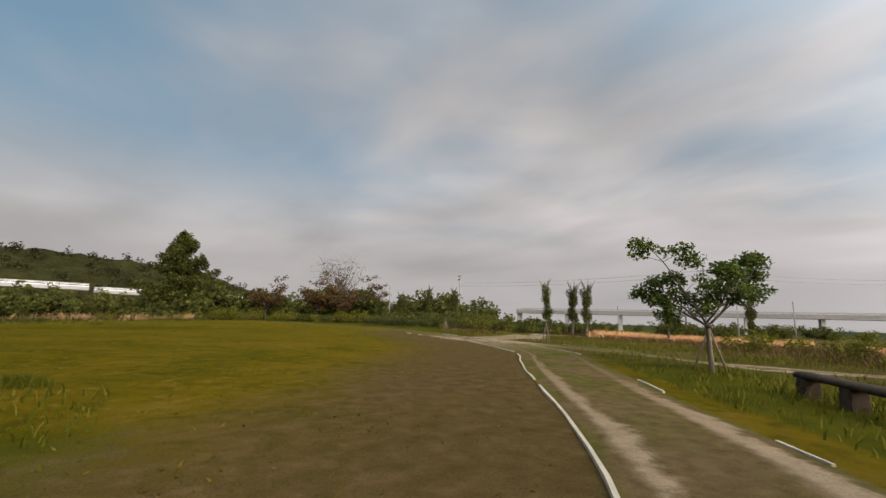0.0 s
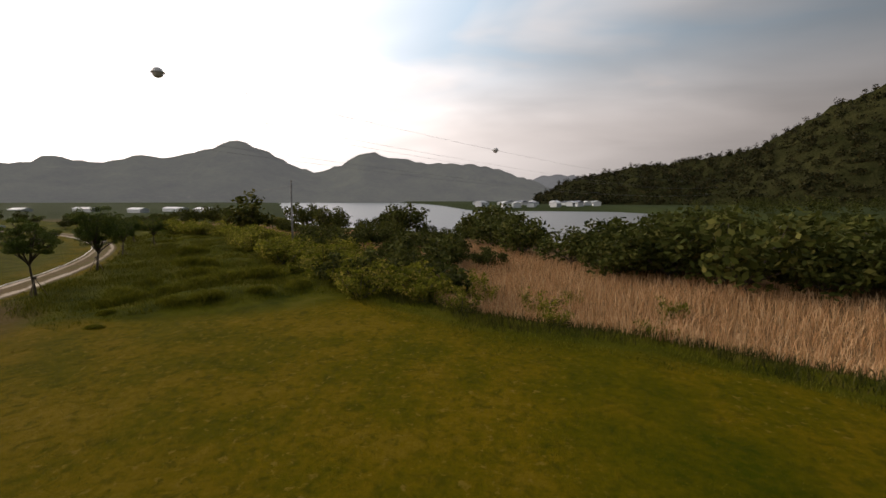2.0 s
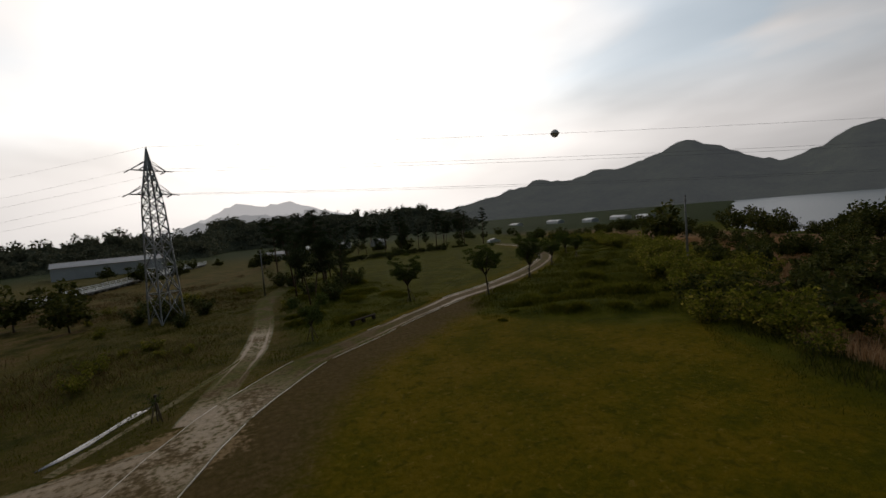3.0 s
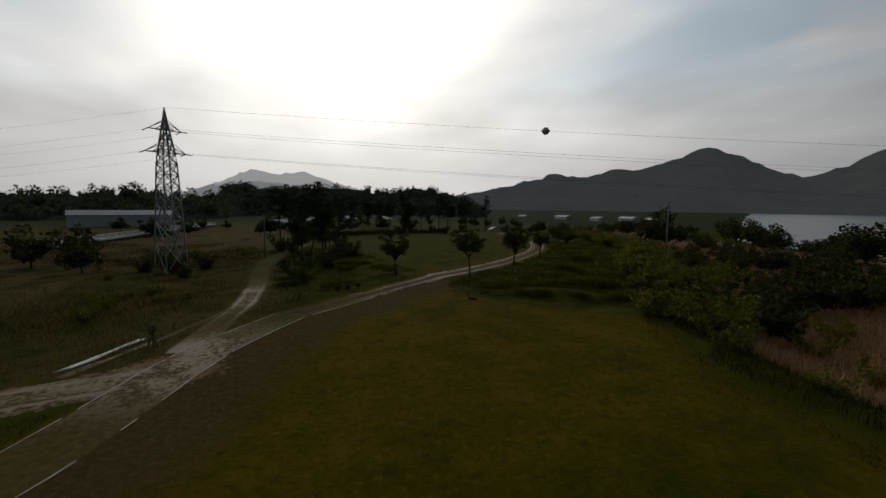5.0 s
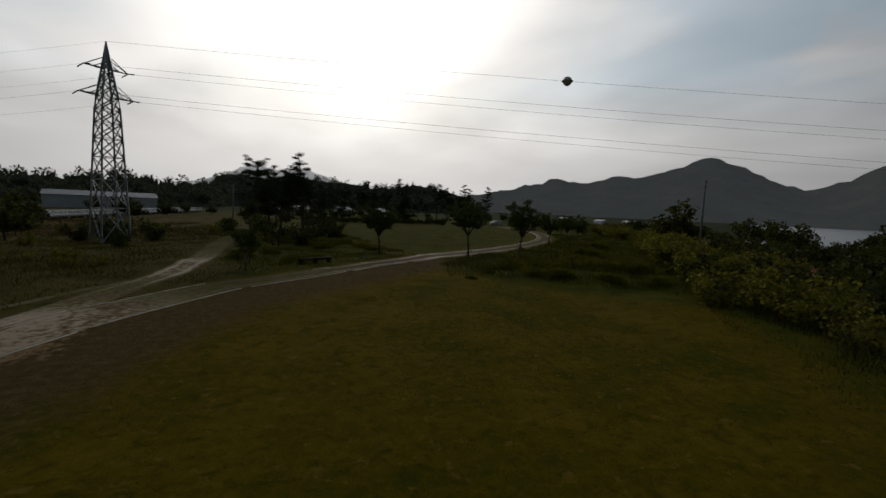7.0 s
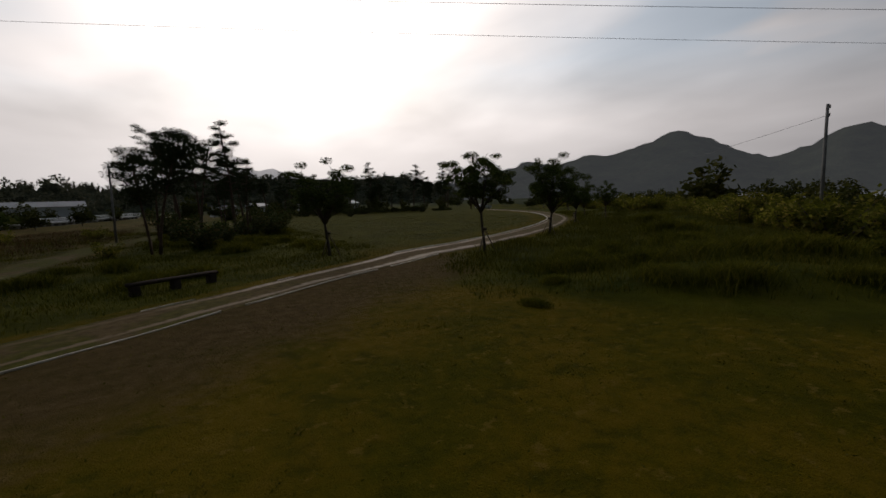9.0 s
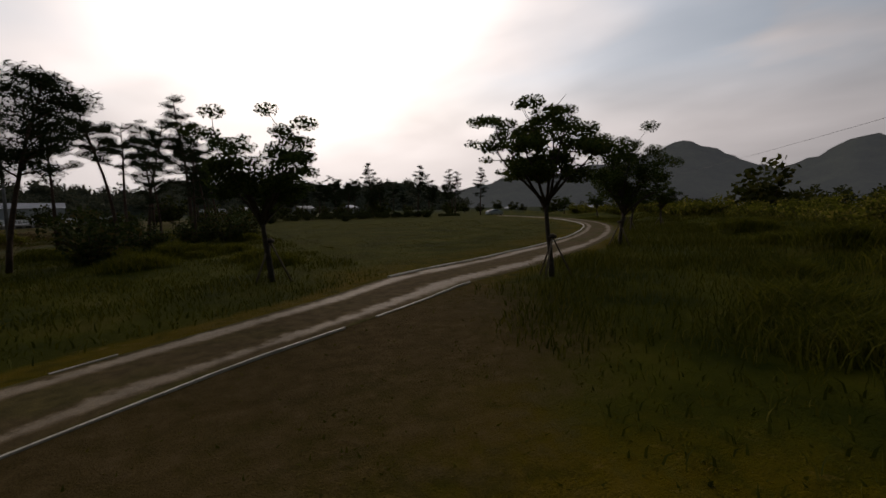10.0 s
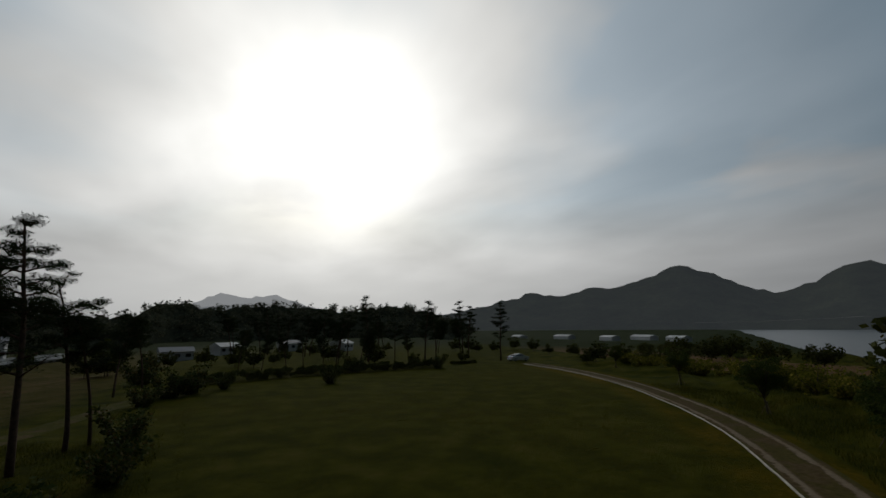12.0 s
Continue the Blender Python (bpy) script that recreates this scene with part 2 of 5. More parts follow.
M_PATH = material("path_earth", lambda k: path_build(k, False))
M_TRACK = material("track_earth", lambda k: path_build(k, True))
M_KERB = plain("edging_concrete", (0.34, 0.28, 0.20), (0.74, 0.68, 0.57), 1.6, 0.9, fine=60.0)
M_WORN = plain("worn_edging", (0.24, 0.185, 0.12), (0.58, 0.50, 0.39), 2.2, 0.5, spec=0.5, fine=60.0)
M_BARK = plain("bark", (0.030, 0.022, 0.016), (0.095, 0.072, 0.052), 9.0, 0.9, depth=0.02)
M_PINEBARK = plain("pine_bark", (0.035, 0.022, 0.015), (0.13, 0.075, 0.045), 7.0, 0.9, depth=0.02)
M_STAKE = plain("stake_wood", (0.10, 0.075, 0.05), (0.22, 0.165, 0.11), 12.0, 0.85)
M_BENCH = plain("bench_wood", (0.024, 0.017, 0.012), (0.07, 0.05, 0.036), 8.0, 0.95, spec=0.08)
M_LEAF = leaf("tree_leaf", (0.024, 0.040, 0.008), (0.070, 0.098, 0.018), (0.120, 0.125, 0.030))
M_SHRUB = leaf("shrub_leaf", (0.055, 0.064, 0.006), (0.150, 0.148, 0.018), (0.27, 0.21, 0.05), 0.6)
M_WILLOW = leaf("willow_leaf", (0.024, 0.030, 0.006), (0.060, 0.068, 0.013), (0.105, 0.098, 0.026), 0.25)
M_NEEDLE = leaf("pine_needle", (0.012, 0.022, 0.009), (0.030, 0.045, 0.014), (0.055, 0.060, 0.020), 0.12)
M_RUST = leaf("maple_leaf", (0.034, 0.024, 0.010), (0.075, 0.048, 0.020), (0.12, 0.065, 0.025), 0.25)
M_HEDGE = leaf("hedge_leaf", (0.020, 0.032, 0.008), (0.055, 0.072, 0.016), (0.12, 0.085, 0.03), 0.2)
M_GRASS = leaf("tall_grass", (0.036, 0.042, 0.003), (0.090, 0.088, 0.006), (0.14, 0.118, 0.018), 0.25)
M_TUSSOCK = leaf("tussock_grass", (0.055, 0.060, 0.004), (0.115, 0.112, 0.009), (0.17, 0.145, 0.022), 0.4)
# grass coloured very dark to carry the shade of the bank
M_SHADE_GRASS = leaf("bank_sedge", (0.014, 0.018, 0.004), (0.036, 0.040, 0.007), (0.075, 0.062, 0.016), 0.2)
M_LAWN = leaf("lawn_blade", (0.046, 0.050, 0.002), (0.092, 0.078, 0.004), (0.15, 0.110, 0.018), 0.3)
M_DRY = leaf("dry_weed", (0.040, 0.027, 0.009), (0.080, 0.050, 0.019), (0.16, 0.095, 0.042), 0.2)
M_REED = leaf("dry_reed", (0.37, 0.185, 0.082), (0.57, 0.32, 0.165), (0.67, 0.45, 0.27), 0.15)
# leaf colours paled and greyed to imitate haze over the low ridge
M_RIDGETREE = leaf("hazed_ridge_leaf", (0.055, 0.062, 0.042), (0.10, 0.105, 0.07), (0.14, 0.135, 0.09), 0.3)
M_BRAMBLE = leaf("bramble_leaf", (0.030, 0.040, 0.009), (0.085, 0.092, 0.018), (0.18, 0.14, 0.045), 0.35)
M_HILLTREE = leaf("hill_leaf", (0.010, 0.012, 0.004), (0.026, 0.025, 0.008), (0.058, 0.045, 0.016), 0.12)
M_STEEL = plain("galvanised_steel", (0.20, 0.20, 0.20), (0.42, 0.42, 0.42), 3.0, 0.5, 0.4)
M_WIRE = plain("wire", (0.10, 0.10, 0.11), (0.16, 0.16, 0.17), 3.0, 0.5, 0.5)
M_BALL = plain("marker_ball", (0.50, 0.47, 0.44), (0.66, 0.62, 0.58), 3.0, 0.6)
M_CERAMIC = plain("insulator", (0.05, 0.035, 0.03), (0.10, 0.07, 0.06), 6.0, 0.3)
M_POLE = plain("pole_concrete", (0.13, 0.12, 0.11), (0.27, 0.255, 0.235), 2.0, 0.85)
M_CONCRETE = plain("bridge_concrete", (0.22, 0.22, 0.205), (0.36, 0.35, 0.33), 0.15, 0.85, fine=2.0)
M_RAIL = plain("rail_white", (0.52, 0.52, 0.51), (0.74, 0.74, 0.72), 0.6, 0.6, fine=8.0)
M_WALL = plain("building_wall", (0.46, 0.46, 0.455), (0.62, 0.62, 0.61), 0.2, 0.8, fine=3.0)
M_ROOF = plain("roof_sheet", (0.40, 0.40, 0.40), (0.62, 0.61, 0.60), 0.3, 0.6, 0.0, fine=5.0)
M_DARKROOF = plain("roof_dark", (0.10, 0.11, 0.13), (0.2, 0.21, 0.23), 0.3, 0.6, fine=5.0)
M_PAINT = plain("car_paint", (0.62, 0.63, 0.65), (0.74, 0.75, 0.77), 1.0, 0.25, 0.3, 0.0, 0.6)
M_TYRE = plain("tyre", (0.015, 0.015, 0.016), (0.035, 0.035, 0.036), 8.0, 0.85)
M_RIM = plain("rim", (0.4, 0.4, 0.42), (0.6, 0.6, 0.62), 8.0, 0.35, 0.8)
M_TAIL = plain("tail_light", (0.30, 0.02, 0.015), (0.42, 0.03, 0.02), 8.0, 0.25)
M_GLASS = plain("dark_glass", (0.012, 0.014, 0.016), (0.03, 0.034, 0.038), 2.0, 0.08, 0.0, 0.0, 0.7)
M_PLATE = plain("plate", (0.6, 0.6, 0.58), (0.72, 0.72, 0.70), 8.0, 0.5)


def water_build(k):
    at = k.add("ShaderNodeTexCoord").outputs["Object"]
    waves = k.noise(k.vec("MULTIPLY", at, (1.0, 1.6, 1.0)), 0.7, 4.0)
    shader = surface(k, (0.06, 0.066, 0.066), 0.30, 0.0, waves, 0.10, 0.5)
    return shader


M_WATER = material("river_water", water_build)
M_PUDDLE = material("ditch_water", lambda k: surface(k, (0.10, 0.085, 0.065), 0.10, 0.0, k.noise(k.add("ShaderNodeTexCoord").outputs["Object"], 6.0), 0.004, 0.6))


def wooded(name, dark, light, haze=0.0, haze_colour=(0.80, 0.86, 0.95, 1)):
    """A far wooded slope; haze: emission imitating haze on a plain backdrop, kilometres away."""
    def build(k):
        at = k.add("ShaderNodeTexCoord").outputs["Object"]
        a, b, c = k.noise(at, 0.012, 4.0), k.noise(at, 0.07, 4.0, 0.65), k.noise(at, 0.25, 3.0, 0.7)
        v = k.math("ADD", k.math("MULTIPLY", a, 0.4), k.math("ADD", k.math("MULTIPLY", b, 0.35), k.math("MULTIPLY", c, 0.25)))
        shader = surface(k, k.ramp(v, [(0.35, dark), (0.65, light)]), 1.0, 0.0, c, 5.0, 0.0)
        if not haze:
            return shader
        # distance haze, put on as emission over the slope's own shading
        haze_glow = k.add("ShaderNodeEmission", {0: haze_colour, 1: haze})
        return k.add("ShaderNodeAddShader", {0: shader, 1: haze_glow})
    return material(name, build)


M_HILL_NEAR = wooded("near_hill_wood", (0.013, 0.015, 0.005), (0.042, 0.040, 0.015))
# no emission here: haze is mixed into the ridge's base colours
M_RIDGE = wooded("hazed_ridge_wood", (0.028, 0.033, 0.022), (0.075, 0.078, 0.050))
# slopes glow faintly so that they look veiled by haze
M_HILL_FAR = wooded("far_hill_glow", (0.010, 0.014, 0.009), (0.060, 0.066, 0.040), 0.20)
M_NORTH_MOUNTAIN = wooded("northern_mountain_glow", (0.03, 0.035, 0.035), (0.05, 0.055, 0.055), 0.26)
# sunward ranges: strong emission whitens them in place of bright haze
M_MOUNTAIN = wooded("distant_mountain_glow", (0.03, 0.035, 0.035), (0.05, 0.055, 0.055), 1.9, (0.92, 0.91, 0.92, 1))
M_MIDDLE_RANGE = wooded("middle_range_glow", (0.03, 0.035, 0.035), (0.05, 0.055, 0.055), 1.15, (0.88, 0.89, 0.92, 1))


# ---- building blocks ----
def mesh_of(name, verts, faces, mat, smooth=False):
    me = bpy.data.meshes.new(name)
    me.from_pydata([tuple(v) for v in verts], [], [tuple(int(i) for i in f) for f in faces])
    me.materials.append(mat)
    if smooth:
        me.polygons.foreach_set("use_smooth", [True] * len(me.polygons))
    me.update()
    return me


def thing(name, label, category, group="", kind="", at=None):
    """An Empty at the base of a thing, which its parts hang from."""
    ob = new(name)
    ob.empty_display_size = 0.2
    if at is not None:
        ob.matrix_basis = at
    return tagged(ob, label, category, group, kind)


def under(name, me, parent, label=""):
    ob = new(name, me)
    ob.parent = parent
    return tagged(ob, label)


def part(name, bm, mat, parent, label="", smooth=False):
    me = bpy.data.meshes.new(name)
    bm.to_mesh(me)
    bm.free()
    me.materials.append(mat)
    if smooth:
        me.polygons.foreach_set("use_smooth", [True] * len(me.polygons))
    return under(name, me, parent, label)


def box(bm, size, at, bevel=0.0):
    made = bmesh.ops.create_cube(bm, size=1.0, matrix=at @ Matrix.Diagonal((*size, 1)))
    if bevel:
        edges = list({e for v in made["verts"] for e in v.link_edges})
        bmesh.ops.bevel(bm, geom=edges, offset=bevel, segments=1, affect="EDGES")
    return bm


def boxed(size, at, bevel=0.0):
    return box(bmesh.new(), size, at, bevel)


def tube(verts, faces, points, radii, sides=6):
    """Adds a tapered tube along points to lists of vertices and faces."""
    points = [Vector(p) for p in points]
    start = len(verts)
    for i, (p, r) in enumerate(zip(points, radii)):
        d = (points[min(i + 1, len(points) - 1)] - points[max(i - 1, 0)]).normalized()
        a = d.orthogonal().normalized() if abs(d.z) < 0.99 else Vector((1, 0, 0))
        if abs(d.z) < 0.99:
            a = d.cross(Vector((0, 0, 1))).normalized()
        b = d.cross(a)
        for s in range(sides):
            t = 2 * math.pi * s / sides
            verts.append(p + (a * math.cos(t) + b * math.sin(t)) * r)
    for i in range(len(points) - 1):
        for s in range(sides):
            s2 = (s + 1) % sides
            faces.append((start + i * sides + s, start + i * sides + s2, start + (i + 1) * sides + s2, start + (i + 1) * sides + s))
    faces.append(tuple(start + s for s in reversed(range(sides))))
    end = start + (len(points) - 1) * sides
    faces.append(tuple(end + s for s in range(sides)))


def rod(name, points, radii, mat, parent, sides=6, label=""):
    v, f = [], []
    tube(v, f, points, radii if isinstance(radii, (list, tuple)) else [radii] * len(points), sides)
    return under(name, mesh_of(name, v, f, mat, sides > 4), parent, label)


def leaf_cards(rng, centres, count, size, wide=0.55, droop=0.0):
    """Folded leaves scattered round clump centres (x, y, z, rx, rz): four corners and a bent midrib each."""
    c = np.array(centres, float)
    pick = rng.choice(len(c), count, p=(c[:, 3] ** 2 * c[:, 4]) / (c[:, 3] ** 2 * c[:, 4]).sum())
    d = rng.normal(size=(count, 3))
    d /= np.linalg.norm(d, axis=1, keepdims=True)
    d *= (rng.random((count, 1)) ** 0.45)
    p = c[pick, :3] + d * np.stack([c[pick, 3], c[pick, 3], c[pick, 4]], 1)
    along = rng.normal(size=(count, 3))
    along[:, 2] = along[:, 2] * 0.6 - droop
    along /= np.linalg.norm(along, axis=1, keepdims=True)
    side = np.cross(along, rng.normal(size=(count, 3)))
    side /= np.linalg.norm(side, axis=1, keepdims=True) + 1e-9
    s = size * (0.65 + 0.7 * rng.random((count, 1)))
    quad = np.stack([p - along * s * 0.5, p + side * s * wide * 0.5, p + along * s * 0.5, p - side * s * wide * 0.5], 1)
    return quad.reshape(-1, 3), np.arange(count * 4).reshape(-1, 4)


def blades_mesh(name, mat, base, height, lean, width, rng, bend=0.35):
    """Blades of grass or reed: a tapered, bent strip of two faces each. base: rows of x, y, z."""
    count = len(base)
    ang = rng.random(count) * 2 * math.pi
    side = np.stack([np.cos(ang), np.sin(ang), 0 * ang], 1) * width[:, None] * 0.5
    tilt = rng.random(count) * 2 * math.pi
    out = np.stack([np.cos(tilt), np.sin(tilt), 0 * tilt], 1) * (lean * height)[:, None]
    up = np.array([0, 0, 1.0]) * height[:, None]
    low, mid, top = base, base + up * 0.6 + out * 0.35, base + up + out * (1 + bend)
    v = np.stack([low - side, low + side, mid + side * 0.8, mid - side * 0.8, top], 1).reshape(-1, 3)
    i = np.arange(count)[:, None] * 5
    me = bpy.data.meshes.new(name)
    quads, tris = i + [0, 1, 2, 3], i + [3, 2, 4]
    loops = np.concatenate([np.concatenate([quads, tris], 1).ravel()])
    me.vertices.add(len(v))
    me.vertices.foreach_set("co", v.astype(np.float32).ravel())
    me.loops.add(len(loops))
    me.loops.foreach_set("vertex_index", loops.astype(np.int32))
    me.polygons.add(2 * count)
    starts = (np.arange(count)[:, None] * 7 + [0, 4]).ravel()
    me.polygons.foreach_set("loop_start", starts.astype(np.int32))
    me.materials.append(mat)
    me.update(calc_edges=True)
    me.validate()
    return me


def quads_mesh(name, verts, quads, mat):
    me = bpy.data.meshes.new(name)
    me.vertices.add(len(verts))
    me.vertices.foreach_set("co", np.asarray(verts, np.float32).ravel())
    me.loops.add(quads.size)
    me.loops.foreach_set("vertex_index", quads.astype(np.int32).ravel())
    me.polygons.add(len(quads))
    me.polygons.foreach_set("loop_start", (np.arange(len(quads)) * 4).astype(np.int32))
    me.materials.append(mat)
    me.update(calc_edges=True)
    return me


def smooth_line(points, step=1.0):
    """A Catmull-Rom curve through points, at even steps."""
    p = np.array(points, float)
    p = np.vstack([2 * p[0] - p[1], p, 2 * p[-1] - p[-2]])
    out = []
    for i in range(1, len(p) - 2):
        m = max(2, int(np.linalg.norm(p[i + 1] - p[i]) / step))
        for t in np.arange(m) / m:
            out.append(0.5 * (2 * p[i] + (p[i + 1] - p[i - 1]) * t + (2 * p[i - 1] - 5 * p[i] + 4 * p[i + 1] - p[i + 2]) * t**2 + (3 * p[i] - p[i - 1] - 3 * p[i + 1] + p[i + 2]) * t**3))
    out.append(p[-2])
    return np.array(out)


def normals_of(line):
    d = np.gradient(line, axis=0)
    d /= np.linalg.norm(d, axis=1, keepdims=True)
    return np.stack([-d[:, 1], d[:, 0]], 1)


def near_line(x, y, line):
    """Distance from points to a polyline, and on which side (positive: left of it)."""
    best, side = np.full(x.shape, 1e9), np.zeros(x.shape)
    for a, b in zip(line[:-1], line[1:]):
        d = b - a
        t = np.clip(((x - a[0]) * d[0] + (y - a[1]) * d[1]) / (d @ d), 0, 1)
        ex, ey = x - a[0] - t * d[0], y - a[1] - t * d[1]
        dist = np.hypot(ex, ey)
        closer = dist < best
        best = np.where(closer, dist, best)
        side = np.where(closer, np.sign(d[0] * ey - d[1] * ex), side)
    return best, side


# ---- the plan of the park ----
# south edge of the earth path, from its north-east end to its south-west end
EDGE_SOUTH = smooth_line([(66.0, 172.0), (64.5, 150.0), (62.4, 130.0), (60.8, 115.0), (60.0, 109.0), (57.6, 102.6), (54.4, 97.5), (52.2, 92.8), (50.6, 89.3), (48.0, 85.2), (43.7, 80.2), (39.7, 77.4), (36.2, 75.0), (32.6, 72.4), (28.9, 69.8),
                          (25.2, 66.8), (22.2, 65.2), (19.4, 63.8), (13.7, 60.6), (8.5, 57.2), (3.2, 53.2), (-1.0, 49.6), (-6.2, 44.8), (-11.4, 38.8), (-16.5, 31.6), (-20.9, 24.6), (-25.2, 15.5), (-28.6, 6.0), (-31.5, -8.0)], 0.8)
WIDTH = np.interp(EDGE_SOUTH[:, 1], [60.0, 66.0, 69.8, 72.4, 75.0, 80.0, 85.0, 90.0], [2.9, 3.1, 2.35, 2.1, 2.4, 2.7, 2.9, 2.95])
WIDTH = np.convolve(np.pad(WIDTH, 3, "edge"), np.ones(7) / 7, "valid")
EDGE_NORTH = EDGE_SOUTH - normals_of(EDGE_SOUTH) * WIDTH[:, None]
MIDDLE = (EDGE_SOUTH + EDGE_NORTH) / 2
# the foot of the bank where the lawn gives way to the reeds beside the river
BANK = np.array([(80.0, 215.0), (66.0, 180.0), (57.0, 156.0), (48.0, 139.0), (39.0, 130.5), (32.0, 124.5), (28.0, 117.0), (24.0, 110.5), (21.5, 102.5), (17.5, 96.0), (9.0, 90.5), (-5.0, 82.0), (-20.0, 66.0), (-36.0, 44.0), (-52.0, 10.0), (-74.0, -60.0), (-114.0, -200.0)])
TRACK = smooth_line([(49.6, 88.0), (47.6, 81.0), (46.2, 76.0), (45.0, 70.0), (43.9, 62.0), (42.9, 52.0), (41.2, 44.0), (37.5, 33.0), (33.0, 20.0), (24.0, -5.0)], 1.0)
TRAIL = smooth_line([(54.6, 89.8), (52.6, 86.4), (50.4, 83.0), (48.4, 79.6), (46.9, 76.4)], 0.8)
SIDE_ROAD = smooth_line([(49.4, 91.2), (53.5, 91.8), (58.0, 92.8), (67.0, 96.4), (80.0, 100.0), (96.0, 102.5), (115.0, 106.0), (150.0, 116.0)], 1.0)
DITCH = smooth_line([(55.3, 88.6), (54.1, 86.8), (52.9, 84.9), (51.6, 82.9)], 0.8)


def river_depth(x, y):
    """How far a place lies beyond the bank, in metres; negative in the park."""
    d, side = near_line(x, y, BANK)
    return -d * side


def smoothstep(v, a, b):
    t = np.clip((v - a) / (b - a), 0, 1)
    return t * t * (3 - 2 * t)


def lumps(x, y, scale, seed=0.0):
    return (np.sin(x * scale + 1.3 + seed) * np.cos(y * scale * 1.27 + 0.6 + seed) + np.sin((x + y) * scale * 0.61 + 2.1 + seed) * 0.6 + np.sin((x * 0.8 - y) * scale * 1.9 + seed) * 0.35)


def terrain(x, y):
    x, y = np.asarray(x, float), np.asarray(y, float)
    beyond = river_depth(x, y)
    z = -1.5 * smoothstep(beyond, 0.0, 6.0) - 1.0 * smoothstep(beyond, 30.0, 52.0) - 3.0 * smoothstep(beyond, 58.0, 66.0)
    # no water to the south: low fields behind the bank there
    south_az = np.degrees(np.arctan2(-(x - 120.0), y - 150.0)) % 360
    z += 3.6 * smoothstep(beyond, 46.0, 64.0) * smoothstep(south_az, 118.0, 121.0) * (south_az < 250)
    # the far shore rises again below the hills
    a = np.degrees(np.arctan2(-(x - 38), y - 92)) % 360
    r = np.hypot(x - 38, y - 92)
    shore = 205 + 190 * smoothstep(a, 60.0, 80.0) + 1100 * smoothstep(a, 94.0, 108.0) + 2000 * smoothstep(a, 170.0, 200.0)
    z += 7.0 * smoothstep(r, shore, shore + 40) * (beyond > 40)
    # rough ground beside the lawn
    d_path, _ = near_line(x, y, MIDDLE)
    rough = smoothstep(d_path, 3.0, 8.0)
    hump = smoothstep(-beyond, 0.0, 5.0) * (1 - smoothstep(-beyond, 11.0, 20.0)) * smoothstep(92.0 - y, 0.0, 14.0) * (x < 32)
    z += hump * rough * (0.38 + 0.42 * lumps(x, y, 0.5)).clip(0, None)
    south = smoothstep(d_path, 2.0, 7.0) * (x > 24) * (y < x + 34)
    z += south * (0.06 * lumps(x, y, 0.7) - 0.1)
    # low fields to the east
    z -= 0.8 * smoothstep(x - 0.35 * y, 34.0, 60.0)
    return z + 0.012 * lumps(x, y, 0.9)


def graded(lo, hi, fine, mid):
    """Grid lines: fine steps from lo to hi, growing outwards to the horizon."""
    out, step, v = list(np.arange(lo, hi, fine)), fine, hi
    while v < 4600:
        out.append(v)
        step *= 1.10
        v += step
    step, v = fine, lo
    low = []
    while v > -4600:
        step *= 1.10
        v -= step
        low.append(v)
    return np.array(low[::-1] + out)


gx, gy = graded(-25.0, 72.0, 0.6, 0), graded(5.0, 150.0, 0.6, 0)
GX, GY = np.meshgrid(gx, gy)
GZ = terrain(GX, GY)
GB = river_depth(GX, GY)
idx = np.arange(GX.size).reshape(GX.shape)
cells = np.stack([idx[:-1, :-1], idx[:-1, 1:], idx[1:, 1:], idx[1:, :-1]], -1).reshape(-1, 4)
me = quads_mesh("ground", np.stack([GX, GY, GZ], -1).reshape(-1, 3), cells, M_GROUND)
me.polygons.foreach_set("use_smooth", [True] * len(me.polygons))
d_mid, s_mid = near_line(GX, GY, MIDDLE)
d_track, d_road, d_ditch = near_line(GX, GY, TRACK)[0], near_line(GX, GY, SIDE_ROAD)[0], near_line(GX, GY, DITCH)[0]
edge_n = near_line(GX, GY, EDGE_NORTH)[0]
north = (s_mid < 0) & (GB < 0)
soil = np.where(north, 1 - smoothstep(edge_n, 2.2, 6.5), 0) * smoothstep(GX, 19.0, 27.0) * (1 - smoothstep(GY, 98.0, 112.0))
soil = np.maximum(soil, 0.34 * (1 - smoothstep(d_mid, 1.0, 2.4)))
soil = np.maximum(soil, 0.6 * (~north) * smoothstep(GX - 0.12 * GY, 30.0, 35.0) * (GY < 92))
sand = 0.6 * (1 - smoothstep(d_road, 1.3, 2.8))
patch = np.exp(-(((GX - 50.0) / 3.4) ** 2 + ((GY - 90.6) / 2.8) ** 2))
sand = np.maximum(sand, 0.9 * patch)
east = smoothstep(GX - 0.35 * GY, 22.0, 30.0)
reed = np.maximum(smoothstep(GB, 0.5, 4.0) * (1 - smoothstep(GB, 44.0, 52.0)), 0.42 * smoothstep(GX - 0.35 * GY, 34.0, 46.0) * (1 - smoothstep(np.hypot(GX - 38, GY - 92), 110, 190)))
lush = np.maximum(smoothstep(d_mid, 1.6, 3.0) * np.where(north, 1.0, 0.0) * smoothstep(29.0 - GX + 0.8 * lumps(GX, GY, 0.7), 0.0, 6.0) * (1 - smoothstep(GY + GX, 104.0, 116.0)), ((~north) & (GX - GY > -48) & (GB < 0)) * smoothstep(d_mid, 1.4, 2.4) * smoothstep(GX, 24.0, 30.0))
lush = np.maximum(lush, (~north) * smoothstep(GX, 54.5, 57.0) * 0.9)
lush = np.maximum(lush, 0.62 * (~north) * (GB < 0) * smoothstep(d_mid, 1.6, 5.0) * (GX < 34) * (GY < 72))
lush = np.maximum(lush, smoothstep(GB, -4.0, -0.5) * 0.9)
wood = smoothstep(np.hypot(GX - 38, GY - 92), 150.0, 260.0)
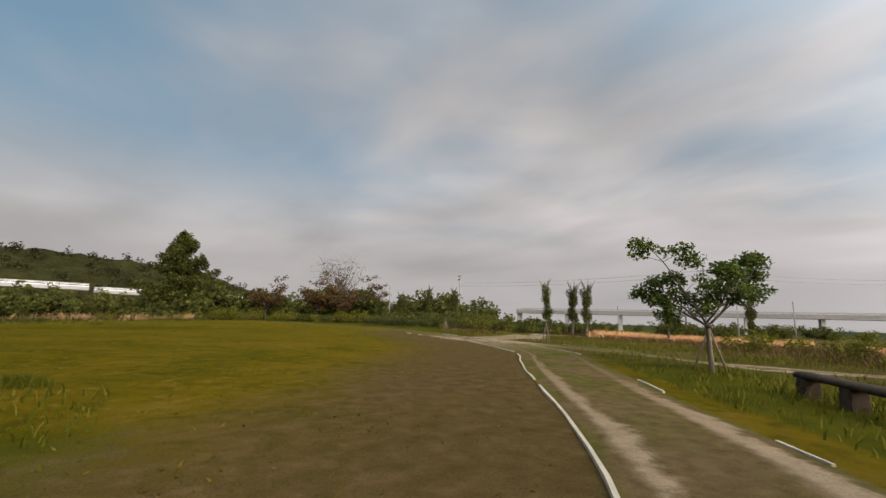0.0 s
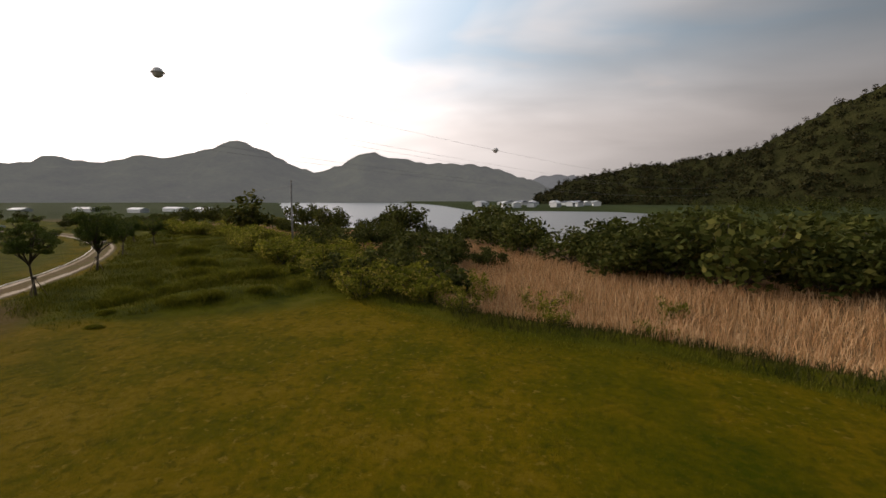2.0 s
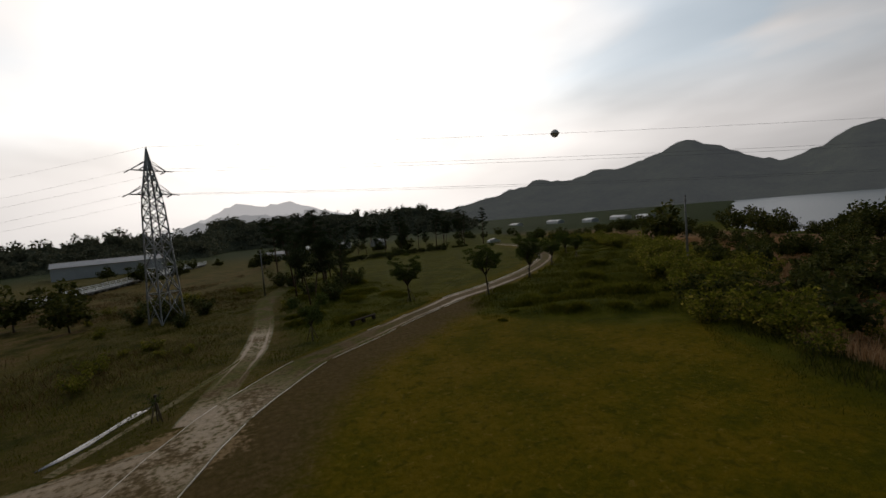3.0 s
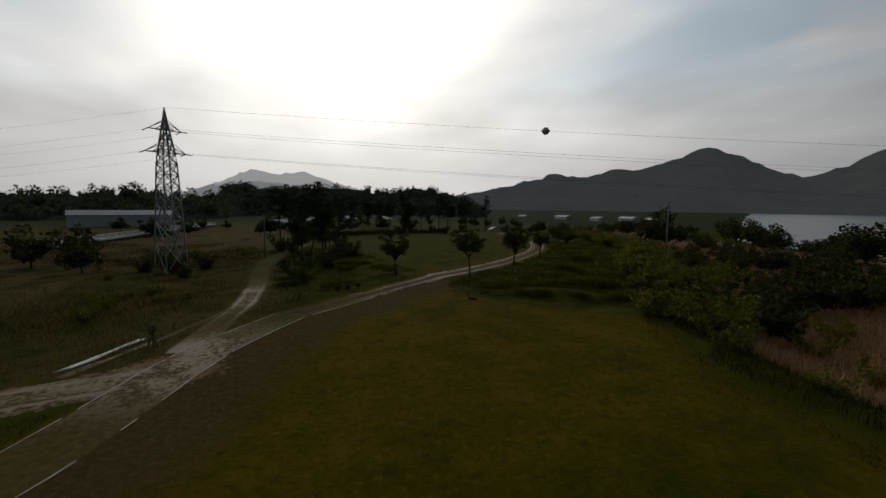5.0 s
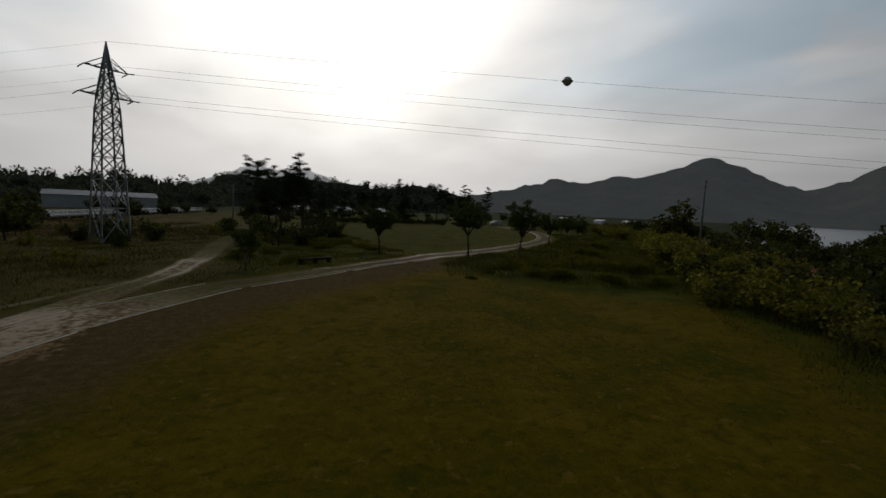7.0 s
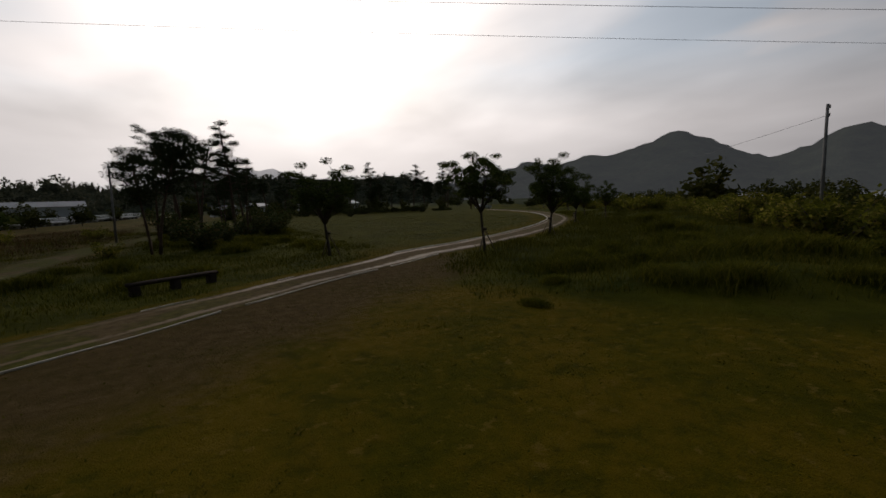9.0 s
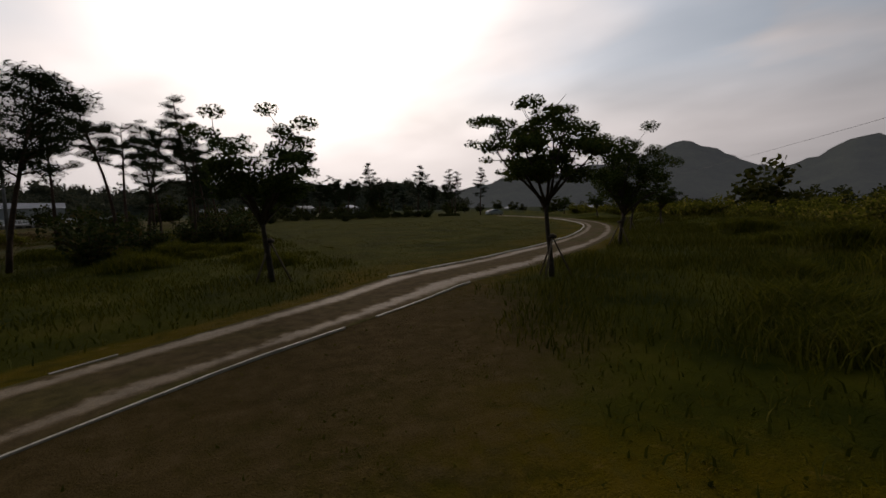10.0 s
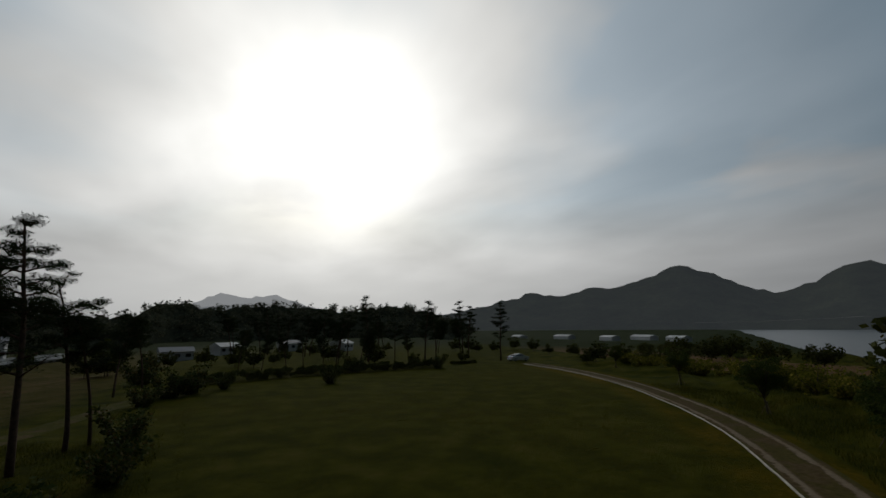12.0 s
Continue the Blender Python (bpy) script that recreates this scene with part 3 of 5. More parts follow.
for key, values in (("soil", soil), ("sand", sand), ("reed", reed), ("lush", lush), ("wood", wood)):
    me.attributes.new(key, "FLOAT", "POINT").data.foreach_set("value", np.asarray(values, np.float32).ravel())
tagged(new("ground", me), "olive mown lawn with worn soil, rough grass and reed beds around", "ground", kind="structure")

# river
water_line = [heading(a, 1600 if 68 < a < 172 else 900) for a in range(20, 181, 4)]
bm = bmesh.new()
far = [bm.verts.new((p.x, p.y, -3.2)) for p in water_line]
close = [bm.verts.new((38 - math.sin(radians(a)) * 18, 92 + math.cos(radians(a)) * 18, -3.2)) for a in range(20, 181, 4)]
for i in range(len(far) - 1):
    bm.faces.new((close[i], far[i], far[i + 1], close[i + 1]))
me = bpy.data.meshes.new("water")
bm.to_mesh(me)
bm.free()
me.materials.append(M_WATER)
tagged(new("water", me), "wide calm grey river below wooded hills", "river", kind="structure")


def ribbon(name, left, right, lift, mat, label, category, cols=9):
    rows = []
    across = []
    for a, b in zip(left, right):
        for c in range(cols):
            t = c / (cols - 1)
            p = a * (1 - t) + b * t
            rows.append(p)
            across.append(t * 2 - 1)
    p = np.array(rows)
    z = terrain(p[:, 0], p[:, 1]) + lift * (1 - 0.8 * np.abs(np.array(across)) ** 6)
    k = np.arange(len(left) * cols).reshape(len(left), cols)
    f = np.stack([k[:-1, :-1], k[1:, :-1], k[1:, 1:], k[:-1, 1:]], -1).reshape(-1, 4)
    me = quads_mesh(name, np.column_stack([p, z]), f, mat)
    me.attributes.new("across", "FLOAT", "POINT").data.foreach_set("value", np.array(across, np.float32))
    worn = np.minimum(1.0, 1.5 * np.exp(-(((p[:, 0] - 49.0) / 5.5) ** 2 + ((p[:, 1] - 90.0) / 5.5) ** 2)))
    if "side road" in label:
        worn = np.maximum(worn, 0.85)
    if "farm" in label:
        worn = np.maximum(worn, 0.9 * np.exp(-(((p[:, 1] - 71.0) / 6.0) ** 2)))
    wear = 0.30 + 0.90 * smoothstep(p[:, 1], 82.0, 69.0) * (1 - 0.45 * smoothstep(p[:, 1], 66.0, 57.0)) if name == "path" else np.ones(len(p)) if "side road" in label else 0.12 + 1.1 * np.exp(-(((p[:, 1] - 73.0) / 7.0) ** 2))
    me.attributes.new("wear", "FLOAT", "POINT").data.foreach_set("value", wear.astype(np.float32))
    faint = 0.7 * smoothstep(p[:, 1], 72.0, 77.0) if name == "path" else np.zeros(len(p))
    me.attributes.new("faint", "FLOAT", "POINT").data.foreach_set("value", faint.astype(np.float32))
    grown = smoothstep(p[:, 1], 92.5, 98.0) if name == "path" else np.zeros(len(p))
    me.attributes.new("grown", "FLOAT", "POINT").data.foreach_set("value", grown.astype(np.float32))
    me.attributes.new("bare", "FLOAT", "POINT").data.foreach_set("value", worn.astype(np.float32))
    me.polygons.foreach_set("use_smooth", [True] * len(me.polygons))
    return tagged(new(name, me), label, category, kind="structure")


ribbon("path", EDGE_SOUTH, EDGE_NORTH, 0.035, M_PATH, "worn earth path with two pale sandy wheel ruts", "path")
for line, wide, lab in ((TRACK, 2.0, "grassy farm track with two pale wheel ruts"), (TRAIL, 0.55, "narrow worn foot trail through the grass"), (SIDE_ROAD, 3.4, "broad pale sandy side road")):
    ribbon("track", line + normals_of(line) * wide / 2, line - normals_of(line) * wide / 2, 0.02 if wide < 3 else 0.026, M_TRACK if wide < 3 else M_PATH, lab, "path")


def edging(line, offset, spans, slim=1.0, name="edging"):
    """Runs of low concrete edging along a line; spans: stretches of the line, as fractions, where it shows."""
    total = len(line) - 1
    nrm = normals_of(line)
    for a, b in spans:
        v, f = [], []
        for i in range(int(a * total), int(b * total) + 1):
            p, q = line[i], nrm[i]
            wob = 0.012 * math.sin(i * 1.7) + 0.01 * math.sin(i * 0.6)
            z = float(terrain(p[0], p[1]))
            for o, h in ((-0.055, -0.05), (-0.045, 0.052), (0.045, 0.05), (0.055, -0.05)):
                r = p + q * (offset + o * slim * (1 + 0.1 * math.sin(i * 2.3)) + wob)
                v.append((r[0], r[1], z + (h * (0.35 + 0.6 * min(1.0, slim)) + 0.012 * math.sin(i * 0.9) * (slim < 1) if h > 0 else h)))
        for i in range(len(v) // 4 - 1):
            for s in range(3):
                f.append((i * 4 + s, i * 4 + s + 1, i * 4 + s + 5, i * 4 + s + 4))
        f += [(0, 1, 2, 3), tuple(len(v) - 4 + s for s in (3, 2, 1, 0))]
        tagged(new(name, mesh_of(name, v, f, (M_KERB if slim > 0.9 else M_WORN))), "pale concrete edging set along the earth path", "edging", kind="structure")


def between(line, *ends):
    """Stretches of a line between pairs of places beside it, as fractions of its length."""
    near = [int(np.argmin(np.hypot(line[:, 0] - x, line[:, 1] - y))) / (len(line) - 1) for x, y in ends]
    return list(zip(near[::2], near[1::2]))


edging(EDGE_SOUTH, 0.0, between(EDGE_SOUTH, (55.0, 98.4), (53.2, 95.0), (52.8, 94.2), (48.6, 86.0), (48.2, 85.4), (43.9, 80.4), (36.8, 75.5), (35.2, 74.3), (32.9, 72.6), (31.6, 71.7)), 0.42)
edging(EDGE_SOUTH, 0.0, between(EDGE_SOUTH, (25.2, 66.8), (-31.0, -6.0)), 1.1)
edging(EDGE_NORTH, 0.0, between(EDGE_NORTH, (52.3, 100.6), (51.8, 99.2), (51.4, 97.4), (50.6, 95.8), (50.1, 94.7), (47.2, 89.3), (46.8, 88.6), (41.3, 82.4), (41.0, 82.1), (34.9, 76.5), (34.6, 76.2), (28.6, 72.3), (27.6, 71.7), (23.7, 69.6)), 0.5)
dv = [(*p, float(terrain(*p)) + 0.03) for p in DITCH]
v, f = [], []
tube(v, f, dv, [0.10] + [0.24 + 0.06 * math.sin(i * 1.9) for i in range(len(dv) - 2)] + [0.08], 8)
v = [(a, b, float(terrain(a, b)) + 0.015 + 0.08 * (c - float(terrain(a, b)) - 0.03)) for a, b, c in v]
tagged(new("water_ditch", mesh_of("water_ditch", v, f, M_PUDDLE, True)), "narrow shallow strip of ditch water in rough grass", "ditch", kind="structure")


# ---- hills ----
def hill(name, mat, label, ridge, depth, base=-4.0, bumps=0.05, rough=6.0, seed=1, steps=26):
    """A wooded hill: ridge holds rows of heading, distance, height; the slope falls towards the viewer and behind."""
    line = smooth_line([(a, d * 0.02, h * 0.02) for a, d, h in ridge], 0.7) * [1, 50, 50] if len(ridge) > 2 else np.array(ridge, float)
    rows = []
    for az, dist, top in line:
        for s in range(steps + 1):
            t = s / steps
            u = t / 0.75 if t < 0.75 else 1 - (t - 0.75) / 0.25
            d = dist - depth * (0.75 - t) if t < 0.75 else dist + depth * 0.5 * (t - 0.75)
            p = heading(az, d)
            q = Vector((p.x * 0.012, p.y * 0.012, seed))
            z = base + (top - base) * (u ** 0.85) * (1 + bumps * noise.noise(q * 1.0) * 4 * (1 - u * 0.6)) + rough * noise.noise(Vector((p.x, p.y, seed * 9)) * (0.9 / rough)) * min(1, u * 4)
            rows.append((p.x, p.y, z))
    k = np.arange(len(rows)).reshape(-1, steps + 1)
    f = np.stack([k[:-1, :-1], k[:-1, 1:], k[1:, 1:], k[1:, :-1]], -1).reshape(-1, 4)
    me = quads_mesh(name, rows, f, mat)
    tagged(new(name, me), label, "hill", kind="structure")
    return np.array(rows)


def crowns(rows, count, size, seed, mat, label):
    """Tree crowns over a wooded slope: ragged clusters of large leaf sprays, joined."""
    g = np.random.default_rng(seed)
    ok = rows[rows[:, 2] > rows[:, 2].min() + 4]
    spots = ok[g.integers(0, len(ok), count)] + g.normal(size=(count, 3)) * [2.5, 2.5, 0]
    cl = np.column_stack([spots + [0, 0, size * 0.45], size * (0.6 + 0.5 * g.random(count)), size * (0.7 + 0.5 * g.random(count))])
    lv, lf = leaf_cards(g, cl, count * 34, size * 0.43, 0.75)
    tagged(new("hill_trees", quads_mesh("hill_trees", lv, lf, mat)), label, "trees", kind="stuff")


T = lambda el, d: 4 + d * math.tan(radians(el))  # noqa: E731  height that shows at an elevation
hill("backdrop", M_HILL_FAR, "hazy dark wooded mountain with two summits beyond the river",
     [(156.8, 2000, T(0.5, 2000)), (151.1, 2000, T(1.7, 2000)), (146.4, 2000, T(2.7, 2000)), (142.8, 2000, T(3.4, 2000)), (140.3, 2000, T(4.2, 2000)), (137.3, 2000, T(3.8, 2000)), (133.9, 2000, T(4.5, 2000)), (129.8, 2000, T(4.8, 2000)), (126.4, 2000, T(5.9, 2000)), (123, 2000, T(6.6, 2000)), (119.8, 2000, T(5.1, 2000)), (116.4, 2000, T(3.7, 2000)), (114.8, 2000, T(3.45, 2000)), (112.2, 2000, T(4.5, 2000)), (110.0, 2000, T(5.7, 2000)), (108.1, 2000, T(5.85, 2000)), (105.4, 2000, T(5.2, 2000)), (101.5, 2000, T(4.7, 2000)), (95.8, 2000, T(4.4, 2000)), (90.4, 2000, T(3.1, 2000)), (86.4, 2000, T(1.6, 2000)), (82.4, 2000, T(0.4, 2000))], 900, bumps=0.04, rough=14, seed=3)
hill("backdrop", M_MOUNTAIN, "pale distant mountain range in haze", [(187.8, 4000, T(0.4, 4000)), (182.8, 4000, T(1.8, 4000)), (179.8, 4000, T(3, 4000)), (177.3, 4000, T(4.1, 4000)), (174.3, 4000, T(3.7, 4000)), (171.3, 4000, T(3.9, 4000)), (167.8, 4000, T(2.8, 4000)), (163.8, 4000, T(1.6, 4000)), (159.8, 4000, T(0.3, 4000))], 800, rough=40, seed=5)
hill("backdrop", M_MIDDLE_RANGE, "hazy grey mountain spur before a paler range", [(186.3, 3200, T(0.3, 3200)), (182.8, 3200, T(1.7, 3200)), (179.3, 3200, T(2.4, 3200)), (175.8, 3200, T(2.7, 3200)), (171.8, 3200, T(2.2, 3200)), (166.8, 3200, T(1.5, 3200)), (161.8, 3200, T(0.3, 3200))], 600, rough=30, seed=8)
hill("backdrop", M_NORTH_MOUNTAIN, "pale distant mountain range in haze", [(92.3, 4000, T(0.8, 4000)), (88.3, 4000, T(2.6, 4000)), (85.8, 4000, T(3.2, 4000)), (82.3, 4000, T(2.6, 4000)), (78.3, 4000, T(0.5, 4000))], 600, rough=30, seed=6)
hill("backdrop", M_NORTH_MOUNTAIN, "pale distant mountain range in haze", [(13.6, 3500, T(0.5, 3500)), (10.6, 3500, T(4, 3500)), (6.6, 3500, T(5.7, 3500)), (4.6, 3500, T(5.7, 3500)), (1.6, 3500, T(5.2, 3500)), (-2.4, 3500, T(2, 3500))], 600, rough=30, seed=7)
near_hill = hill("hill", M_HILL_NEAR, "steep dark green wooded hill across the river",
     [(51.7, 590, T(5.5, 590)), (47.2, 590, T(8, 590)), (44.7, 590, T(8.9, 590)), (40.7, 590, T(10.6, 590)), (37.7, 590, T(11.4, 590)), (34.2, 590, T(11.2, 590)), (30.7, 590, T(11.5, 590)), (27.7, 590, T(12, 590)), (24.7, 590, T(12.6, 590)), (22.7, 590, T(12.1, 590)), (21.1, 590, T(11.1, 590)), (18, 590, T(8, 590)), (14.3, 590, T(5.6, 590)), (11.2, 590, T(2.4, 590)), (9.2, 590, T(0.2, 590))], 380, bumps=0.07, rough=11, seed=11, steps=44)
long_hill = hill("hill", M_HILL_NEAR, "long green wooded hill with a rounded summit",
     [(87, 900, T(0.5, 900)), (83, 900, T(2.4, 900)), (76, 900, T(3.8, 900)), (68, 900, T(4.9, 900)), (64, 900, T(6.0, 900)), (60, 900, T(7.8, 900)), (57.5, 900, T(9.5, 900)), (55, 900, T(10.4, 900)), (52, 900, T(10, 900)), (48, 900, T(8.4, 900)), (42, 900, T(5.5, 900)), (36, 900, T(2, 900))], 500, bumps=0.06, rough=12, seed=13, steps=40)
low_rise = hill("hill", M_HILL_NEAR, "low wooded rise beyond the bridge", [(11.4, 480, T(0.3, 480)), (8.4, 480, T(3.4, 480)), (5.4, 480, T(4.3, 480)), (1.4, 480, T(4.9, 480)), (-4.6, 480, T(5.1, 480)), (-9.6, 480, T(5, 480)), (-13.6, 480, T(4.7, 480)), (-18.6, 480, T(4.1, 480)), (-24.6, 480, T(2.2, 480)), (-29.6, 480, T(0.3, 480))], 120, rough=4, seed=15, steps=40)
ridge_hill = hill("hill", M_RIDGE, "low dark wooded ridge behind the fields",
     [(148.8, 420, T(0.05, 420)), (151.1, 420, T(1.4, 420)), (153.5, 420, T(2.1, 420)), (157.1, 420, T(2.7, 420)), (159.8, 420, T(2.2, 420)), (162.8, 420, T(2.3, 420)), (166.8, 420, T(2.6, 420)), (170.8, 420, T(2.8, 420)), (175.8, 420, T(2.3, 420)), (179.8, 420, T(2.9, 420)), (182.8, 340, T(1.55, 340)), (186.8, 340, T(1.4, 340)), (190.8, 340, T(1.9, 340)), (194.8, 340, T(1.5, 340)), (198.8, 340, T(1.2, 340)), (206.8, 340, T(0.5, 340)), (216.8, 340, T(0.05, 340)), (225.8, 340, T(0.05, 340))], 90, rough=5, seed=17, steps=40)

crowns(low_rise, 420, 4.0, 44, M_HILLTREE, "dark mixed trees covering the low rise")
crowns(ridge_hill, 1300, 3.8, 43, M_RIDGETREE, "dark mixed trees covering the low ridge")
crowns(near_hill, 3000, 4.6, 41, M_HILLTREE, "dense mixed green trees covering the steep hill")
crowns(long_hill, 2600, 5.4, 42, M_HILLTREE, "dense mixed green trees covering the long hill")


# ---- trees ----
def limb_points(rng, start, way, length, bend=0.25, lift=0.0, n_pts=5):
    p, d = Vector(start), Vector(way).normalized()
    out = [p.copy()]
    for _ in range(n_pts - 1):
        d = (d + Vector((rng.uniform(-bend, bend), rng.uniform(-bend, bend), rng.uniform(-bend, bend) * 0.6 + lift))).normalized()
        p = p + d * (length / (n_pts - 1))
        out.append(p.copy())
    return out


def broadleaf(seed, height, fork, spread, leaves, size, mat_leaf=None, mat_bark=None, girth=0.09, limbs=7, twigs=2, flat=0.55, clump=0.55, vase=False, label="", category="tree", group="", name="tree", staked=True, sparse=1.0):
    """A broadleaved tree: trunk, limbs with side twigs, a crown of leaves in uneven clumps, and tripod stakes."""
    rng = random.Random(seed)
    nrng = np.random.default_rng(seed)
    root = thing(name, label, category, group)
    lean = Vector((rng.uniform(-0.06, 0.06), rng.uniform(-0.06, 0.06), 1)).normalized()
    trunk = limb_points(rng, (0, 0, -0.15), lean, fork + 0.15, 0.06, n_pts=6)
    v, f = [], []
    tube(v, f, trunk, [girth * (1.25 if i == 0 else 1.0 - 0.06 * i) for i in range(len(trunk))], 8)
    v2, f2, clumps = [], [], []
    top = trunk[-1]
    for i in range(limbs):
        a = 2 * math.pi * (i + rng.uniform(-0.3, 0.3)) / limbs
        rise = rng.uniform(0.55, 1.5) if i % 2 else rng.uniform(0.35, 0.9)
        if vase:
            rise = rng.uniform(1.1, 2.6)
        d = Vector((math.cos(a), math.sin(a), rise))
        long = min(spread / max(0.35, math.hypot(d.x, d.y) / d.length), (height - fork) / max(0.3, d.z / d.length)) * rng.uniform(0.78, 1.0)
        pts = limb_points(rng, top - Vector((0, 0, rng.uniform(0.0, 0.35 * fork * 0.4))), d, long, 0.22, 0.03, 6)
        for p in pts:
            out = math.hypot(p.x - top.x, p.y - top.y)
            if out > spread * 0.92:
                p.x, p.y = top.x + (p.x - top.x) * spread * 0.92 / out, top.y + (p.y - top.y) * spread * 0.92 / out
            p.z = min(p.z, height)
        tube(v2, f2, pts, [girth * 0.62 * (1 - 0.15 * j) for j in range(len(pts))], 5)
        for j in range(2, 6):
            for _ in range(twigs):
                q = pts[j]
                d2 = Vector((rng.uniform(-1, 1), rng.uniform(-1, 1), rng.uniform(-0.25, 0.7)))
                tw = limb_points(rng, q, d2, long * rng.uniform(0.18, 0.34), 0.3, 0.0, 3)
                tube(v2, f2, tw, [girth * 0.2, girth * 0.13, girth * 0.05], 3)
                r = clump * rng.uniform(0.55, 1.1)
                if vase and tw[-1].z - r * flat < fork - 0.1 + 0.45 * math.hypot(tw[-1].x - top.x, tw[-1].y - top.y):
                    del v2[-9:], f2[-8:]
                    continue
                if rng.random() < sparse:
                    clumps.append((*tw[-1], r, r * flat))
        r = clump * rng.uniform(0.7, 1.1)
        clumps.append((*pts[-1], r, r * flat))
        if staked:
            under("limb", mesh_of("limb", v2, f2, mat_bark or M_BARK, True), root)
            v2, f2 = [], []
    under("trunk", mesh_of("trunk", v, f, mat_bark or M_BARK, True), root)
    if v2:
        under("branchwork", mesh_of("branchwork", v2, f2, mat_bark or M_BARK, True), root)
    if leaves:
        if vase:
            clumps = [c for c in clumps if c[2] - c[4] > fork - 0.1 + 0.45 * math.hypot(c[0] - top.x, c[1] - top.y)]
        lv, lf = leaf_cards(nrng, clumps, leaves, size)
        under("crown", quads_mesh("crown", lv, lf, mat_leaf or M_LEAF), root)
    if staked:
        turn = rng.uniform(0, 2)
        for i in range(3):
            a = turn + i * 2 * math.pi / 3
            foot = Vector((math.cos(a) * min(0.66, girth * 9), math.sin(a) * min(0.66, girth * 9), -0.1))
            head = Vector((-math.cos(a) * 0.05, -math.sin(a) * 0.05, 1.38))
            rod("stake", [foot, head], [0.033, 0.028], M_STAKE, root, 6, "wooden support stake")
        ties_v, ties_f = [], []
        tube(ties_v, ties_f, [(0, 0, 1.24), (0, 0, 1.34)], [girth + 0.035, girth + 0.035], 10)
        under("tie", mesh_of("tie", ties_v, ties_f, M_BARK, True), root, "dark rubber tie")
    return root


def on_ground(x, y, turn=0.0, size=1.0, sink=0.0):
    return pose(x, y, float(terrain(x, y)) - sink, 0, 0, turn) @ Matrix.Scale(size, 4)


def place(ob, x, y, turn=0.0, size=1.0):
    ob.matrix_basis = on_ground(x, y, turn, size)
    return ob


def copied(ob, x, y, turn=0.0, size=1.0):
    m = on_ground(x, y, turn)
    made = copy_thing(ob, m)
    made.matrix_basis = m @ Matrix.Scale(size, 4)
    return made


PARK = "young trees along the path"
t2 = place(broadleaf(14, 6.0, 2.45, 1.75, 19000, 0.105, vase=True, label="young spreading broadleaf tree on tripod stakes beside path", group=PARK, clump=0.42, limbs=11, flat=0.5, girth=0.09, twigs=3, sparse=0.9), 20.7, 69.6, 165)
t1 = place(broadleaf(5, 4.7, 2.0, 1.3, 15000, 0.10, vase=True, limbs=11, label="young round-crowned broadleaf tree on stakes by the path", group=PARK, clump=0.42, flat=0.55, girth=0.1), 28.65, 65.5)
t3 = place(broadleaf(9, 5.6, 1.9, 2.1, 22000, 0.11, vase=True, limbs=11, label="young dense broadleaf tree on stakes by the path", group=PARK, clump=0.56, flat=0.6, girth=0.11), 10.0, 63.2)
copied(t1, -1.0, 55.0, 130, 0.88)
copied(t1, -10.0, 51.3, 20, 0.85)
copied(t3, -15.7, 42.4, 200, 0.72)
copied(t1, -26.4, 28.1, 300, 0.8)
copied(t3, -35.5, 11.0, 80, 0.6)
treeR = place(broadleaf(21, 3.9, 1.45, 1.75, 7000, 0.12, label="young leafy tree on stakes beside the log bench", group=PARK, limbs=6, flat=0.6, clump=0.42, girth=0.06), 41.4, 75.0)
sapling = place(broadleaf(25, 2.6, 0.9, 0.6, 260, 0.10, label="thin nearly bare sapling on stakes at the track corner", group=PARK, limbs=5, girth=0.035, clump=0.25), 51.2, 86.1)
copied(sapling, 60.4, 103.0, 90, 1.05)


